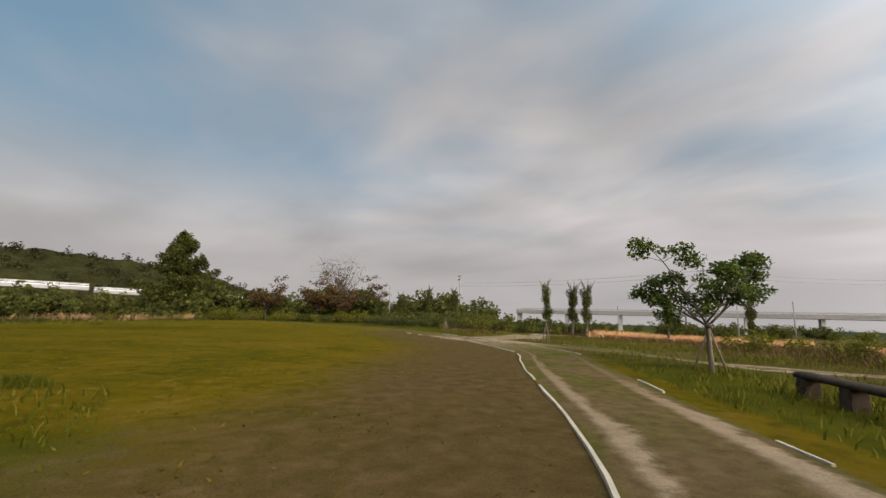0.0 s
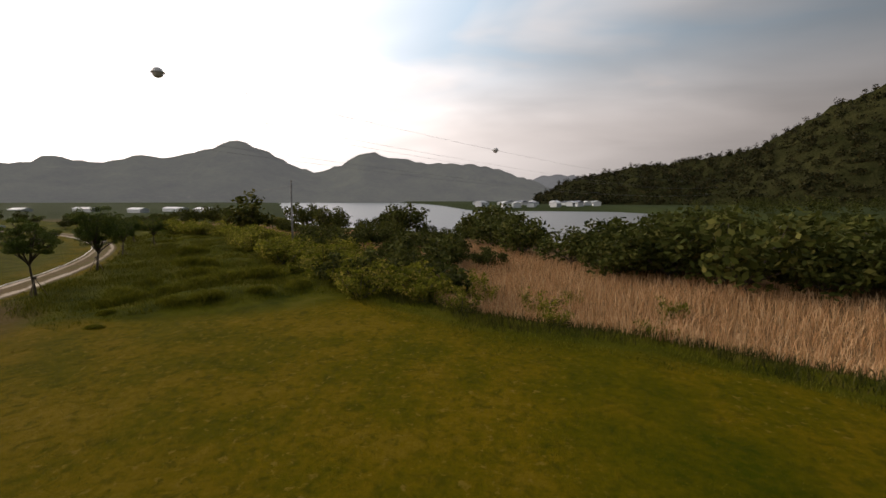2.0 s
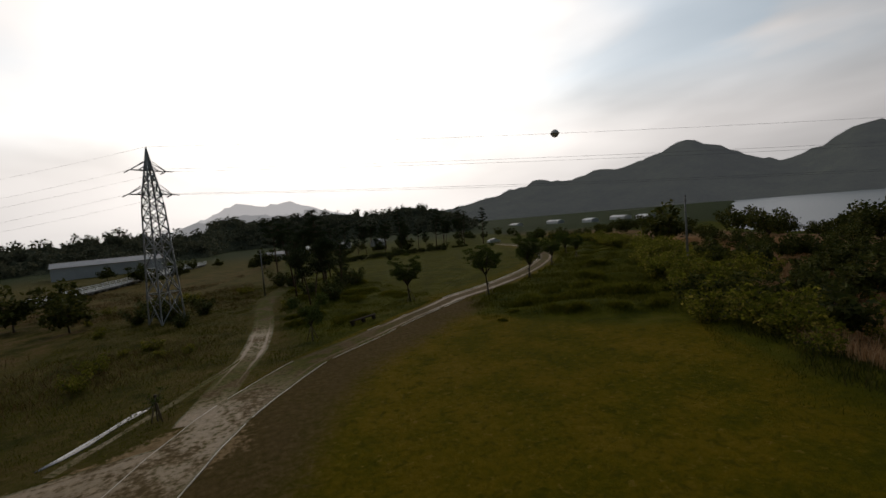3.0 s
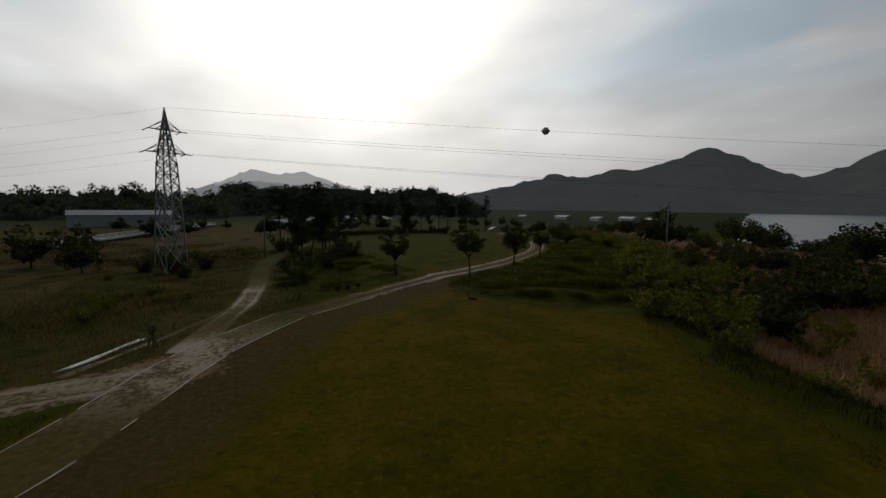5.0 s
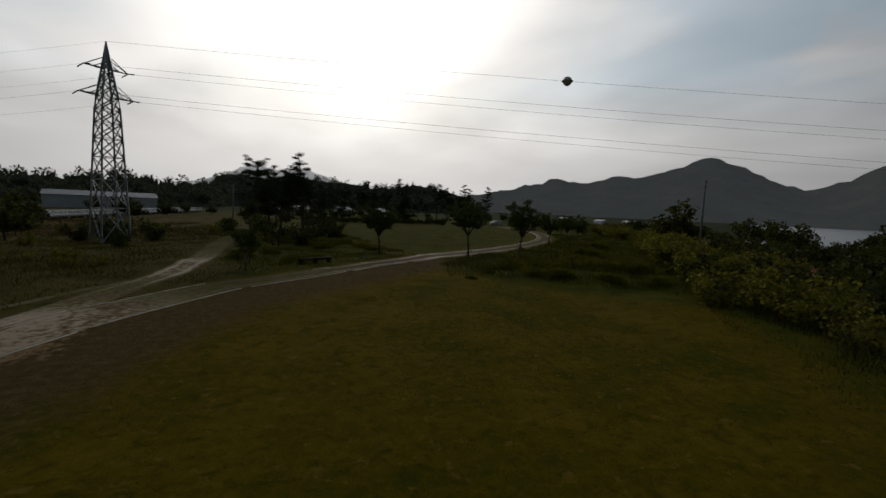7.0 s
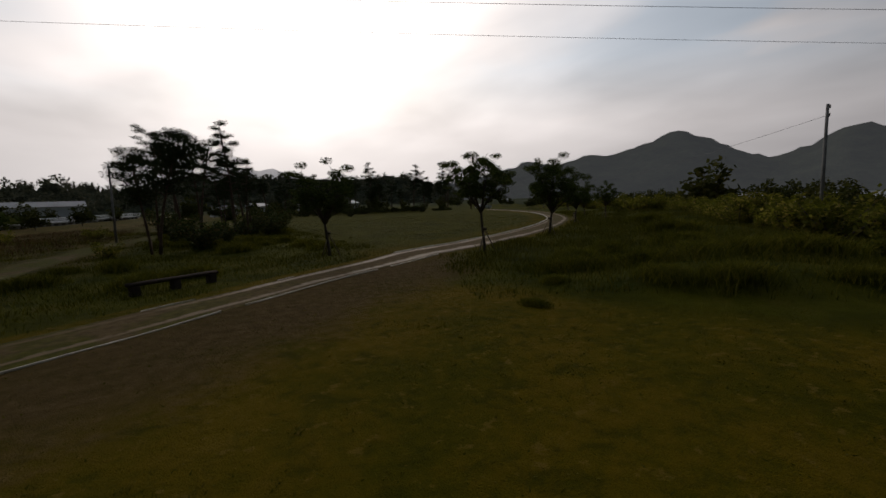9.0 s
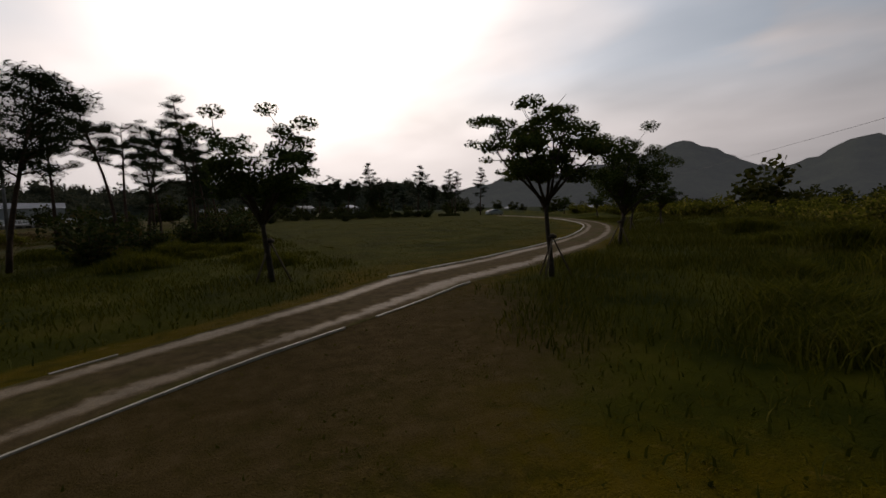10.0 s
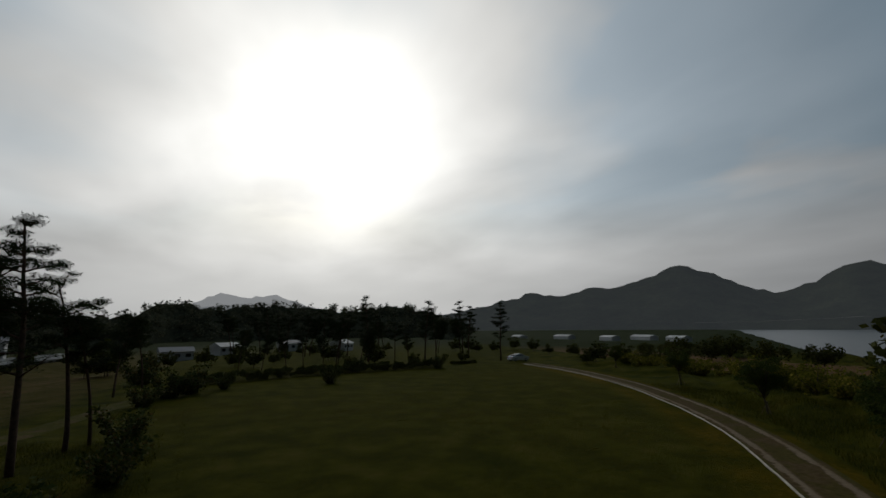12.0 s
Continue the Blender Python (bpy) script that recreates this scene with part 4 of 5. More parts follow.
def pine(seed, height, bare, label, spread=1.3, form="tiers", group="pine clump"):
    """A tall pine: bare leaning trunk, level branches and flat plates of needles; form is tiers, plates or cloud."""
    rng, nrng = random.Random(seed), np.random.default_rng(seed)
    root = thing("pine_tree", label, "tree", group)
    d = Vector((rng.uniform(-0.06, 0.06), rng.uniform(-0.06, 0.06), 1))
    trunk = limb_points(rng, (0, 0, -0.15), d, height * 0.97, 0.07, 0.02, 9)
    v, f = [], []
    tube(v, f, trunk, [height * (0.0145 - 0.0013 * i) for i in range(9)], 7)
    clumps = []
    count = {"tiers": 24, "plates": 15, "cloud": 22}[form]
    for i in range(count):
        u = (i + rng.random() * 0.8) / count
        if form == "tiers":
            u = (round(u * 7) + rng.uniform(-0.3, 0.3)) / 7.4
            reach = spread * (1.1 - 0.8 * u)
        elif form == "plates":
            u = (round(u * 3) + rng.uniform(-0.25, 0.25)) / 3.3
            reach = spread * (0.75 + 0.5 * u - 0.35 * u ** 4)
        else:
            reach = spread * (0.5 + 0.75 * math.sin(math.pi * (0.15 + 0.75 * u)))
        u = min(max(u, 0.0), 0.98)
        reach *= rng.uniform(0.65, 1.1)
        s = (bare + (1 - bare) * u) * 8
        k = min(7, int(s))
        p = trunk[k].lerp(trunk[k + 1], s - k)
        a = i * 2.4 + rng.uniform(-0.5, 0.5)
        pts = limb_points(rng, p - Vector((0, 0, reach * 0.15)), (math.cos(a), math.sin(a), rng.uniform(0.1, 0.65)), reach, 0.25, 0.0, 4)
        v2, f2 = [], []
        tube(v2, f2, pts, [height * w for w in (0.0052, 0.004, 0.0028, 0.0014)], 4)
        under("branch", mesh_of("branch", v2, f2, M_PINEBARK, True), root)
        for j in (1, 2, 3):
            for _ in range(3 if form == "cloud" else 2):
                o = Vector((rng.uniform(-0.4, 0.4), rng.uniform(-0.4, 0.4), rng.uniform(0.0, 0.12)))
                r = (0.66 if form == "cloud" else 0.6) * rng.uniform(0.6, 1.2) * (0.7 if j == 1 else 1.0)
                clumps.append((*(pts[j] + o), r, r * (0.55 if form == "cloud" else 0.46)))
    clumps += [(*(trunk[-1] + Vector((rng.uniform(-0.3, 0.3), rng.uniform(-0.3, 0.3), rng.uniform(-0.2, 0.12)))), 0.4, 0.15) for _ in range(5)]
    under("trunk", mesh_of("trunk", v, f, M_PINEBARK, True), root)
    lv, lf = leaf_cards(nrng, clumps, 11000 if form == "cloud" else 10000, 0.24, 0.16)
    under("needles", quads_mesh("needles", lv, lf, M_NEEDLE), root)
    return root


p_a = place(pine(31, 8.4, 0.5, "tall bare-trunked pine with dense dark spreading crown", 1.45, "cloud"), 37.4, 56.4)
p_b = place(pine(33, 11.2, 0.62, "tall slender pine with dark flat-topped crown", 2.1, "plates"), 36.5, 34.5)
p_c = place(pine(37, 13.2, 0.4, "tall pine with open tiers of dark branches", 2.6, "tiers"), 31.0, 32.0)
copied(p_a, 37.9, 55.8, 130, 0.86)
copied(p_b, 38.0, 46.0, 80, 0.75)
copied(p_b, 34.6, 31.0, 200, 0.98)
copied(p_c, 30.8, 43.5, 140, 0.58)
copied(p_c, 32.9, 42.5, 30, 0.52)
copied(p_b, 29.7, 27.9, 300, 0.92)
copied(p_b, 28.7, 27.0, 20, 0.72)
copied(p_b, 37.4, 21.5, 250, 1.1)
copied(p_c, 34.6, 24.5, 70, 0.86)
copied(p_a, 30.5, 3.0, 60, 1.05)
copied(p_b, 28.6, -5.0, 20, 0.75)
for i, (x, y) in enumerate(((-13.0, -18.5), (-9.5, -17.0), (-6.0, -21.0), (-3.2, -18.0), (0.5, -20.5), (3.6, -17.5), (6.0, -22.0), (9.5, -18.5), (13.0, -21.0), (-1.5, -26.0), (17.0, -17.0))):
    copied((p_b, p_b, p_a)[i % 3], x, y, 47 * i, 0.55 + 0.03 * (i * 5 % 7))


# ---- log bench ----
def log_bench(length):
    root = thing("log_bench", "low dark wooden log bench on three stout posts", "bench")
    v, f = [], []
    tube(v, f, [(-length / 2, 0, 0.40), (-length / 4, 0.01, 0.405), (0, 0, 0.40), (length / 4, -0.01, 0.40), (length / 2, 0, 0.395)], [0.10, 0.105, 0.10, 0.105, 0.10], 10)
    v = [(p[0], p[1] * 1.7, 0.40 + (p[2] - 0.40) * 0.7) for p in v]
    under("seat", mesh_of("seat", v, f, M_BENCH, True), root)
    for x in (-length / 2 + 0.22, 0.0, length / 2 - 0.22):
        part("leg", boxed((0.30, 0.30, 0.48), pose(x, 0, 0.12), 0.03), M_BENCH, root)
    return root


bench = log_bench(3.2)
bench.matrix_basis = on_ground(36.1, 71.8, math.degrees(math.atan2(1.55, 2.83)))


# ---- lattice tower and power line ----
def pylon(height=19.5, foot=1.3):
    root = thing("power_pylon", "tall galvanised steel lattice pylon with three pairs of arms", "pylon")
    half = lambda z: foot - 0.040 * z if z < 13.5 else max(0.14, (foot - 0.54) * (19.2 - z) / 5.7)  # noqa: E731
    levels = [0, 3.4, 6.2, 8.4, 10.2, 11.7, 13.0, 14.2, 15.4, 16.6, 17.8]
    corners = [(1, 1), (-1, 1), (-1, -1), (1, -1)]
    for sx, sy in corners:
        rod("leg", [(sx * half(z), sy * half(z), z - (0.3 if z == 0 else 0)) for z in levels] + [(0, 0, height)], [0.10] * len(levels) + [0.06], M_STEEL, root, 4)
    for i in range(4):
        (ax, ay), (bx, by) = corners[i], corners[(i + 1) % 4]
        for z0, z1 in zip(levels[:-1], levels[1:]):
            h0, h1 = half(z0), half(z1)
            rod("brace", [(ax * h0, ay * h0, z0), (bx * h1, by * h1, z1)], 0.065, M_STEEL, root, 4)
            rod("brace", [(bx * h0, by * h0, z0), (ax * h1, ay * h1, z1)], 0.065, M_STEEL, root, 4)
            rod("brace", [(ax * h1, ay * h1, z1), (bx * h1, by * h1, z1)], 0.04, M_STEEL, root, 4)
    ends = []
    for z, reach in ((16.9, 1.9), (14.3, 2.35)):
        for s in (-1, 1):
            tip = (s * reach, 0, z)
            h = half(z)
            arm = rod("crossarm", [(s * h, 0, z), tip], 0.05, M_STEEL, root, 4)
            for sy in (-1, 1):
                rod("strut", [(s * h, sy * h, z), tip], 0.045, M_STEEL, arm, 4)
                rod("strut", [(s * h, sy * h, z + 1.0), tip], 0.045, M_STEEL, arm, 4)
                rod("strut", [(s * h, sy * h, z + 0.5), (s * (h + reach) / 2, 0, z + 0.02)], 0.035, M_STEEL, arm, 4)
                rod("insulator", [(tip[0], sy * (0.1 + 0.13 * j), z - 0.02 * j) for j in range(9)], [0.03 if j % 2 else 0.075 for j in range(9)], M_CERAMIC, arm, 7, "dark ceramic insulator string")
            ends.append(tip)
    ends.append((0, 0, height))
    return root, ends


PYLON_AT, PYLON_TURN = (53.4, 52.0), 34.0
tower, arm_ends = pylon()
tower.matrix_basis = on_ground(*PYLON_AT, PYLON_TURN, 1.03)


def wire(name, a, b, sag, radius, label):
    a, b = Vector(a), Vector(b)
    pts = []
    for i in range(41):
        t = i / 40
        p = a.lerp(b, t)
        p.z -= sag * 4 * t * (1 - t)
        pts.append(p)
    v, f = [], []
    tube(v, f, pts, [radius] * 41, 5)
    tagged(new(name, mesh_of(name, v, f, M_WIRE, True)), label, "cable", "power lines")
    return pts


def marker_ball(p):
    root = thing("marker_ball", "dark round aerial marker ball on the power line", "marker ball", "marker balls", at=Matrix.Translation(p))
    bm = bmesh.new()
    bmesh.ops.create_uvsphere(bm, u_segments=20, v_segments=12, radius=0.42)
    part("shell", bm, M_BALL, root, smooth=True)
    v, f = [], []
    tube(v, f, [(0, 0, -0.03), (0, 0, 0.03)], [0.52, 0.52], 20)
    under("flange", mesh_of("flange", v, f, M_BALL), root)


LINE_END = Vector((-247.0, 231.0, 0.0))
for i, e in enumerate(arm_ends):
    start = tower.matrix_basis @ Vector(e)
    out = (tower.matrix_basis.to_3x3() @ Vector((e[0], 0, 0))) * 1.3
    pts = wire("power_line", start, LINE_END + out + Vector((0, 0, e[2] + 0.5)), 6.6, 0.011, "thin overhead power line strung from the pylon")
    if i == 4:
        for k in (5.19, 10.65):
            marker_ball(pts[int(k)].lerp(pts[int(k) + 1], k - int(k)))
    back = tower.matrix_basis.to_3x3() @ Vector((e[0] * 1.2, 0, 0))
    wire("power_line", start, Vector((190.0, -20.0, e[2] + 2)) + back, 6.0, 0.008, "thin overhead power line strung from the pylon")


# ---- poles ----
def utility_pole(height, arms, label):
    root = thing("utility_pole", label, "pole", "utility poles")
    rod("shaft", [(0, 0, -0.3), (0, 0, height)], [0.15, 0.10], M_POLE, root, 10)
    for z, w in arms:
        arm = part("crossarm", boxed((w, 0.08, 0.08), pose(0, 0.1, z)), M_STEEL, root)
        for x in (-w * 0.45, -w * 0.15, w * 0.15, w * 0.45):
            v, f = [], []
            tube(v, f, [(x, 0.1, z + 0.04), (x, 0.1, z + 0.12), (x, 0.1, z + 0.2)], [0.03, 0.06, 0.02], 7)
            under("insulator", mesh_of("insulator", v, f, M_CERAMIC, True), arm)
    return root


pole_r = utility_pole(9.2, [(8.9, 0.7), (8.3, 0.7)], "weathered dark pole standing in the shrubs")
pole_r.matrix_basis = on_ground(-7.1, 74.7, 30)
pole_l = copied(pole_r, 41.7, 40.5, 10, 0.76)
e_pole = utility_pole(10.0, [(9.4, 1.8), (8.7, 1.4)], "grey concrete utility pole with crossarms")
e_pole.matrix_basis = on_ground(117.0, 92.4, 60) @ Matrix.Scale(1.28, 4)
copied(e_pole, 120.7, 153.3, 60, 1.5)
copied(e_pole, 150.0, 62.0, 60, 1.28)
copied(e_pole, 86.0, 142.0, 40, 0.8)
plain_pole = utility_pole(8.0, [(7.6, 0.5)], "thin grey roadside pole by the fields")
plain_pole.matrix_basis = on_ground(126.0, 98.0, 20) @ Matrix.Scale(1.4, 4)
copied(plain_pole, 127.5, 89.4, 20, 0.95)
copied(plain_pole, 122.7, 110.3, 40, 0.75)
copied(plain_pole, 129.0, 81.0, 20, 0.9)
for a, b in (((117.0, 92.4), (150.0, 62.0)), ((117.0, 92.4), (120.7, 153.3))):
    for z in (12.2, 11.4):
        wire("overhead_wire", (*a, float(terrain(*a)) + z), (*b, float(terrain(*b)) + z), 0.7, 0.02, "thin overhead wire between utility poles")
wire("overhead_wire", (-7.1, 74.7, 8.6), (-95.0, -30.0, 8.6), 1.2, 0.015, "thin overhead wire from the pole in shrubs")


# ---- car ----
def parked_car():
    root = thing("car", "silver saloon car parked on the far edge of lawn", "car")
    profile = [(-2.2, 0.45), (-2.22, 0.75), (-2.1, 0.98), (-1.55, 1.02), (-0.95, 1.42), (0.35, 1.46), (1.15, 1.0), (2.0, 0.88), (2.25, 0.7), (2.25, 0.4), (1.9, 0.28), (-1.9, 0.28)]
    bm = bmesh.new()
    sides = []
    for y, k in ((-0.86, 1.0), (0.86, 1.0)):
        sides.append([bm.verts.new((x, y * (0.80 if z > 1.1 else 1.0), z)) for x, z in profile])
    bm.faces.new(sides[0])
    bm.faces.new(list(reversed(sides[1])))
    for i in range(len(profile)):
        j = (i + 1) % len(profile)
        bm.faces.new((sides[0][j], sides[0][i], sides[1][i], sides[1][j]))
    bmesh.ops.recalc_face_normals(bm, faces=bm.faces)
    bmesh.ops.bevel(bm, geom=list(bm.edges), offset=0.06, segments=2, affect="EDGES")
    part("body", bm, M_PAINT, root, smooth=False)
    for s in (-1, 1):
        bm = bmesh.new()
        pts = [(-1.40, 1.04), (-0.92, 1.36), (-0.32, 1.39), (-0.32, 1.04)]
        bm.faces.new([bm.verts.new((x, s * (0.885 - (z - 1.0) * 0.42), z)) for x, z in pts])
        bmesh.ops.solidify(bm, geom=list(bm.faces), thickness=0.012)
        part("side_window", bm, M_GLASS, root)
        bm = bmesh.new()
        pts = [(-0.24, 1.04), (-0.24, 1.39), (0.30, 1.40), (0.98, 1.04)]
        bm.faces.new([bm.verts.new((x, s * (0.885 - (z - 1.0) * 0.42), z)) for x, z in pts])
        bmesh.ops.solidify(bm, geom=list(bm.faces), thickness=0.012)
        part("side_window", bm, M_GLASS, root)
        part("tail_light", boxed((0.06, 0.34, 0.15), pose(-2.20, s * 0.62, 0.82), 0.015), M_TAIL, root)
        part("wing_mirror", boxed((0.12, 0.2, 0.12), pose(0.75, s * 0.96, 1.03), 0.02), M_PAINT, root)
    for x0, z0, x1, z1, w, name in ((-1.56, 1.05, -1.0, 1.40, 0.66, "rear_window"), (0.45, 1.43, 1.12, 1.04, 0.66, "windscreen")):
        d = Vector((x1 - x0, 0, z1 - z0))
        nrm = Vector((-d.z, 0, d.x)).normalized() * 0.035
        bm = bmesh.new()
        bm.faces.new([bm.verts.new(Vector(p) + nrm) for p in ((x0, -w, z0), (x0, w, z0), (x1, w, z1), (x1, -w, z1))])
        bmesh.ops.solidify(bm, geom=list(bm.faces), thickness=0.012)
        part(name, bm, M_GLASS, root)
    part("number_plate", boxed((0.03, 0.48, 0.12), pose(-2.24, 0, 0.62), 0.005), M_PLATE, root)
    part("bumper", boxed((0.14, 1.6, 0.2), pose(-2.2, 0, 0.46), 0.04), M_PAINT, root)
    for x in (-1.35, 1.4):
        for s in (-1, 1):
            v, f = [], []
            tube(v, f, [(x, s * 0.70, 0.31), (x, s * 0.72, 0.31), (x, s * 0.87, 0.31), (x, s * 0.89, 0.31)], [0.28, 0.31, 0.31, 0.28], 18)
            wheel = under("wheel", mesh_of("wheel", v, f, M_TYRE, True), root)
            v, f = [], []
            tube(v, f, [(x, s * 0.88, 0.31), (x, s * 0.905, 0.31)], [0.2, 0.18], 14)
            under("rim", mesh_of("rim", v, f, M_RIM), wheel)
    return root


car = parked_car()
car.matrix_basis = on_ground(-35.2, -13.4, -178)


# ---- shrubs, hedges and riverside trees ----
def bush(seed, radius, height, leaves, size, mat, label, name="shrub", category="shrub", group="", stems=7):
    rng, nrng = random.Random(seed), np.random.default_rng(seed)
    root = thing(name, label, category, group)
    v, f, clumps = [], [], []
    for i in range(stems):
        a = rng.uniform(0, 6.28)
        pts = limb_points(rng, (math.cos(a) * 0.1, math.sin(a) * 0.1, -0.1), (math.cos(a) * radius, math.sin(a) * radius, height * rng.uniform(0.6, 1.1)), math.hypot(radius, height) * rng.uniform(0.55, 0.95), 0.25, 0.05, 5)
        tube(v, f, pts, [0.028 * height ** 0.5 * (1 - 0.18 * j) for j in range(5)], 4)
        for p in pts[1:]:
            r = radius * rng.uniform(0.2, 0.42)
            clumps.append((*p, r, r * rng.uniform(0.6, 0.9)))
    tagged(under("brushwood", mesh_of("brushwood", v, f, M_BARK), root), kind="stuff")
    lv, lf = leaf_cards(nrng, clumps, leaves, size)
    lv[:, 2] = np.maximum(lv[:, 2], 0.02)
    under("foliage", quads_mesh("foliage", lv, lf, mat), root)
    return root


SH = "shrubs on the bank"
shrubs = [place(bush(50 + i, r, h, n_l, s, M_SHRUB, lab, group=SH), x, y) for i, (r, h, n_l, s, x, y, lab) in enumerate((
    (1.3, 1.5, 800, 0.20, 19.3, 100.4, "loose pale green leafy shrub at the reed edge"),
    (1.0, 1.2, 700, 0.15, 21.3, 106.2, "sparse reddish green shrub among dry reeds"),
    (1.7, 1.9, 750, 0.27, 13.0, 96.5, "large pale green bush on the bank"),
    (1.2, 1.0, 650, 0.20, 9.0, 84.0, "dense low green bramble bush")))]
rng = random.Random(77)
SHRUB_SPOTS = []
while len(SHRUB_SPOTS) < 165:
    x, y = rng.uniform(-45, 26), rng.uniform(2, 100)
    b = float(river_depth(np.array(x), np.array(y)))
    d = float(near_line(np.array(x), np.array(y), MIDDLE)[0])
    if -8.5 < b < 3 and d > 8.5 and y < 98 and not (x > 6 and b < -3.5):
        SHRUB_SPOTS.append((x, y, b))
for i, (x, y, b) in enumerate(SHRUB_SPOTS):
    copied(shrubs[(2, 3, 2, 0)[i % 4]], x, y, rng.uniform(0, 360), rng.uniform(0.75, 1.4))
for x, y, k, s in ((16.5, 97.0, 2, 1.0), (22.4, 111.2, 1, 0.85), (27.6, 121.0, 1, 0.5), (37.0, 129.0, 0, 0.7), (32.0, 126.0, 1, 0.6), (11.0, 101.0, 0, 1.1), (46.0, 139.0, 0, 1.0), (14.3, 105.6, 0, 1.25), (13.0, 114.8, 1, 1.3), (5.6, 99.8, 2, 1.1), (9.6, 108.4, 1, 0.9)):
    copied(shrubs[k], x, y, rng.uniform(0, 360), s)


def tussock(seed, radius, blades):
    """A hummock of long grass: blades leaning outwards from a rounded clump."""
    g = np.random.default_rng(seed)
    root = thing("grass_tussock", "shaggy hummock of long olive grass", "grass", "grass hummocks")
    a, r = g.random(blades) * 6.283, radius * np.sqrt(g.random(blades)) * (0.75 + 0.25 * np.sin(np.arange(blades) * 0.7))
    rise = 0.28 * (1 - (r / radius) ** 2).clip(0, 1)
    base = np.column_stack([np.cos(a) * r * 1.3, np.sin(a) * r * 0.8, rise * 0.7 - 0.05])
    high, slant, wide = 0.16 + 0.26 * g.random(blades) + rise * 0.5, 0.35 + 0.5 * g.random(blades), 0.02 + 0.025 * g.random(blades)
    sector = (a / 6.283 * 5).astype(int)
    for k in range(5):
        own = sector == k
        under("tuft", blades_mesh("tuft", M_TUSSOCK, base[own], high[own], slant[own], wide[own], g), root)
    return root


mound = tussock(71, 1.3, 950)
place(mound, 22.1, 77.7)
for x, y, s in ((20.6, 76.6, 0.9), (22.4, 82.2, 0.8), (21.0, 83.6, 0.9), (17.3, 79.9, 1.1), (14.2, 79.9, 1.2), (19.2, 79.4, 0.8), (11.2, 81.1, 1.2), (12.0, 76.0, 1.1), (8.5, 73.0, 1.3), (15.5, 74.0, 0.8), (4.0, 68.5, 1.2), (18.0, 85.5, 0.9), (15.0, 87.0, 1.2), (-2.0, 63.5, 1.2), (24.6, 79.6, 0.5), (27.0, 81.4, 0.4)):
    copied(mound, x, y, rng.uniform(0, 360), s * rng.uniform(0.8, 1.5))


def hedge(a, b, wide, tall, label):
    a, b = Vector(a), Vector(b)
    root = thing("hedge", label, "hedge", "clipped hedges")
    nrng = np.random.default_rng(int(abs(a.x) * 10 + abs(a.y)))
    long = (b - a).length
    clumps, v, f = [], [], []
    for i in range(int(long * 8)):
        t = (i + nrng.random()) / int(long * 8)
        clumps.append((t * long, nrng.uniform(-wide / 2, wide / 2), nrng.uniform(0.25, 0.8) * tall, 0.45, 0.3))
        tube(v, f, [(t * long, 0, -0.1), (t * long + nrng.uniform(-0.1, 0.1), clumps[-1][1] * 0.7, tall * 0.7)], [0.025, 0.01], 4)
    lv, lf = leaf_cards(nrng, clumps, int(long * (900 if wide < 2 else 1700)), 0.12, 0.7)
    lv[:, 2] = np.clip(lv[:, 2], 0.02, tall + 0.03 * np.sin(lv[:, 0] * 5))
    lv[:, 1] = np.clip(lv[:, 1], -wide / 2 - 0.05 * np.sin(lv[:, 0] * 7), wide / 2 + 0.06 * np.sin(lv[:, 0] * 4))
    tagged(under("brushwood", mesh_of("brushwood", v, f, M_BARK), root), kind="stuff")
    under("foliage", quads_mesh("foliage", lv, lf, M_HEDGE), root)
    root.matrix_basis = pose(a.x, a.y, float(terrain(a.x, a.y)), 0, 0, math.degrees(math.atan2(b.y - a.y, b.x - a.x)))
    return root


hedge((71.0, 110.8), (69.6, 128.5), 1.8, 1.45, "low clipped green hedge beside the path")
hedge((72.4, 142.0), (71.4, 158.0), 1.8, 1.45, "low clipped green hedge beside the path")
hedge((71.2, 159.5), (69.0, 177.0), 1.8, 1.45, "low clipped green hedge beside the path")
hedge((106.0, 138.0), (85.0, 105.6), 1.8, 1.45, "low clipped green hedge beside the side road")
hedge((25.4, -2.4), (10.6, -6.8), 2.6, 1.75, "overgrown dark hedge at the far side of the lawn")
hedge((10.2, -6.9), (-15.0, -9.8), 2.4, 1.6, "overgrown dark hedge at the far side of the lawn")
hedge((-19.0, -12.5), (-25.0, -13.5), 1.2, 0.7, "short low hedge near the parked car")

# broad willows and other trees along the river, and trees round the park
big = broadleaf(61, 6.2, 0.6, 4.0, 1700, 0.64, M_WILLOW, label="broad dark rounded willow on the river bank", group="riverside trees", name="willow", staked=False, girth=0.16, limbs=9, twigs=1, clump=1.6, flat=0.95)
place(big, -22.0, 104.0)
rng = random.Random(5)
for i in range(90):
    t = i / 89
    s = BANK[1] + (BANK[-2] - BANK[1]) * t
    j = t * (len(BANK) - 3)
    k = int(j)
    s = BANK[1 + k] * (1 - (j - k)) + BANK[min(2 + k, len(BANK) - 1)] * (j - k)
    d = BANK[min(2 + k, len(BANK) - 1)] - BANK[1 + k]
    d = d / np.linalg.norm(d)
    off = rng.uniform(29, 50)
    copied(big, s[0] + d[1] * off + rng.uniform(-4, 4), s[1] - d[0] * off + rng.uniform(-4, 4), rng.uniform(0, 360), rng.uniform(0.5, 1.4))
wood_tree = broadleaf(63, 8.0, 1.6, 3.0, 780, 0.84, M_WILLOW, label="mixed green broadleaf tree in the far tree belt", group="far trees", name="broadleaf_tree", staked=False, girth=0.16, limbs=8, twigs=1, clump=1.4, flat=0.85)
place(wood_tree, *heading(4, 80)[:2])
spots = []
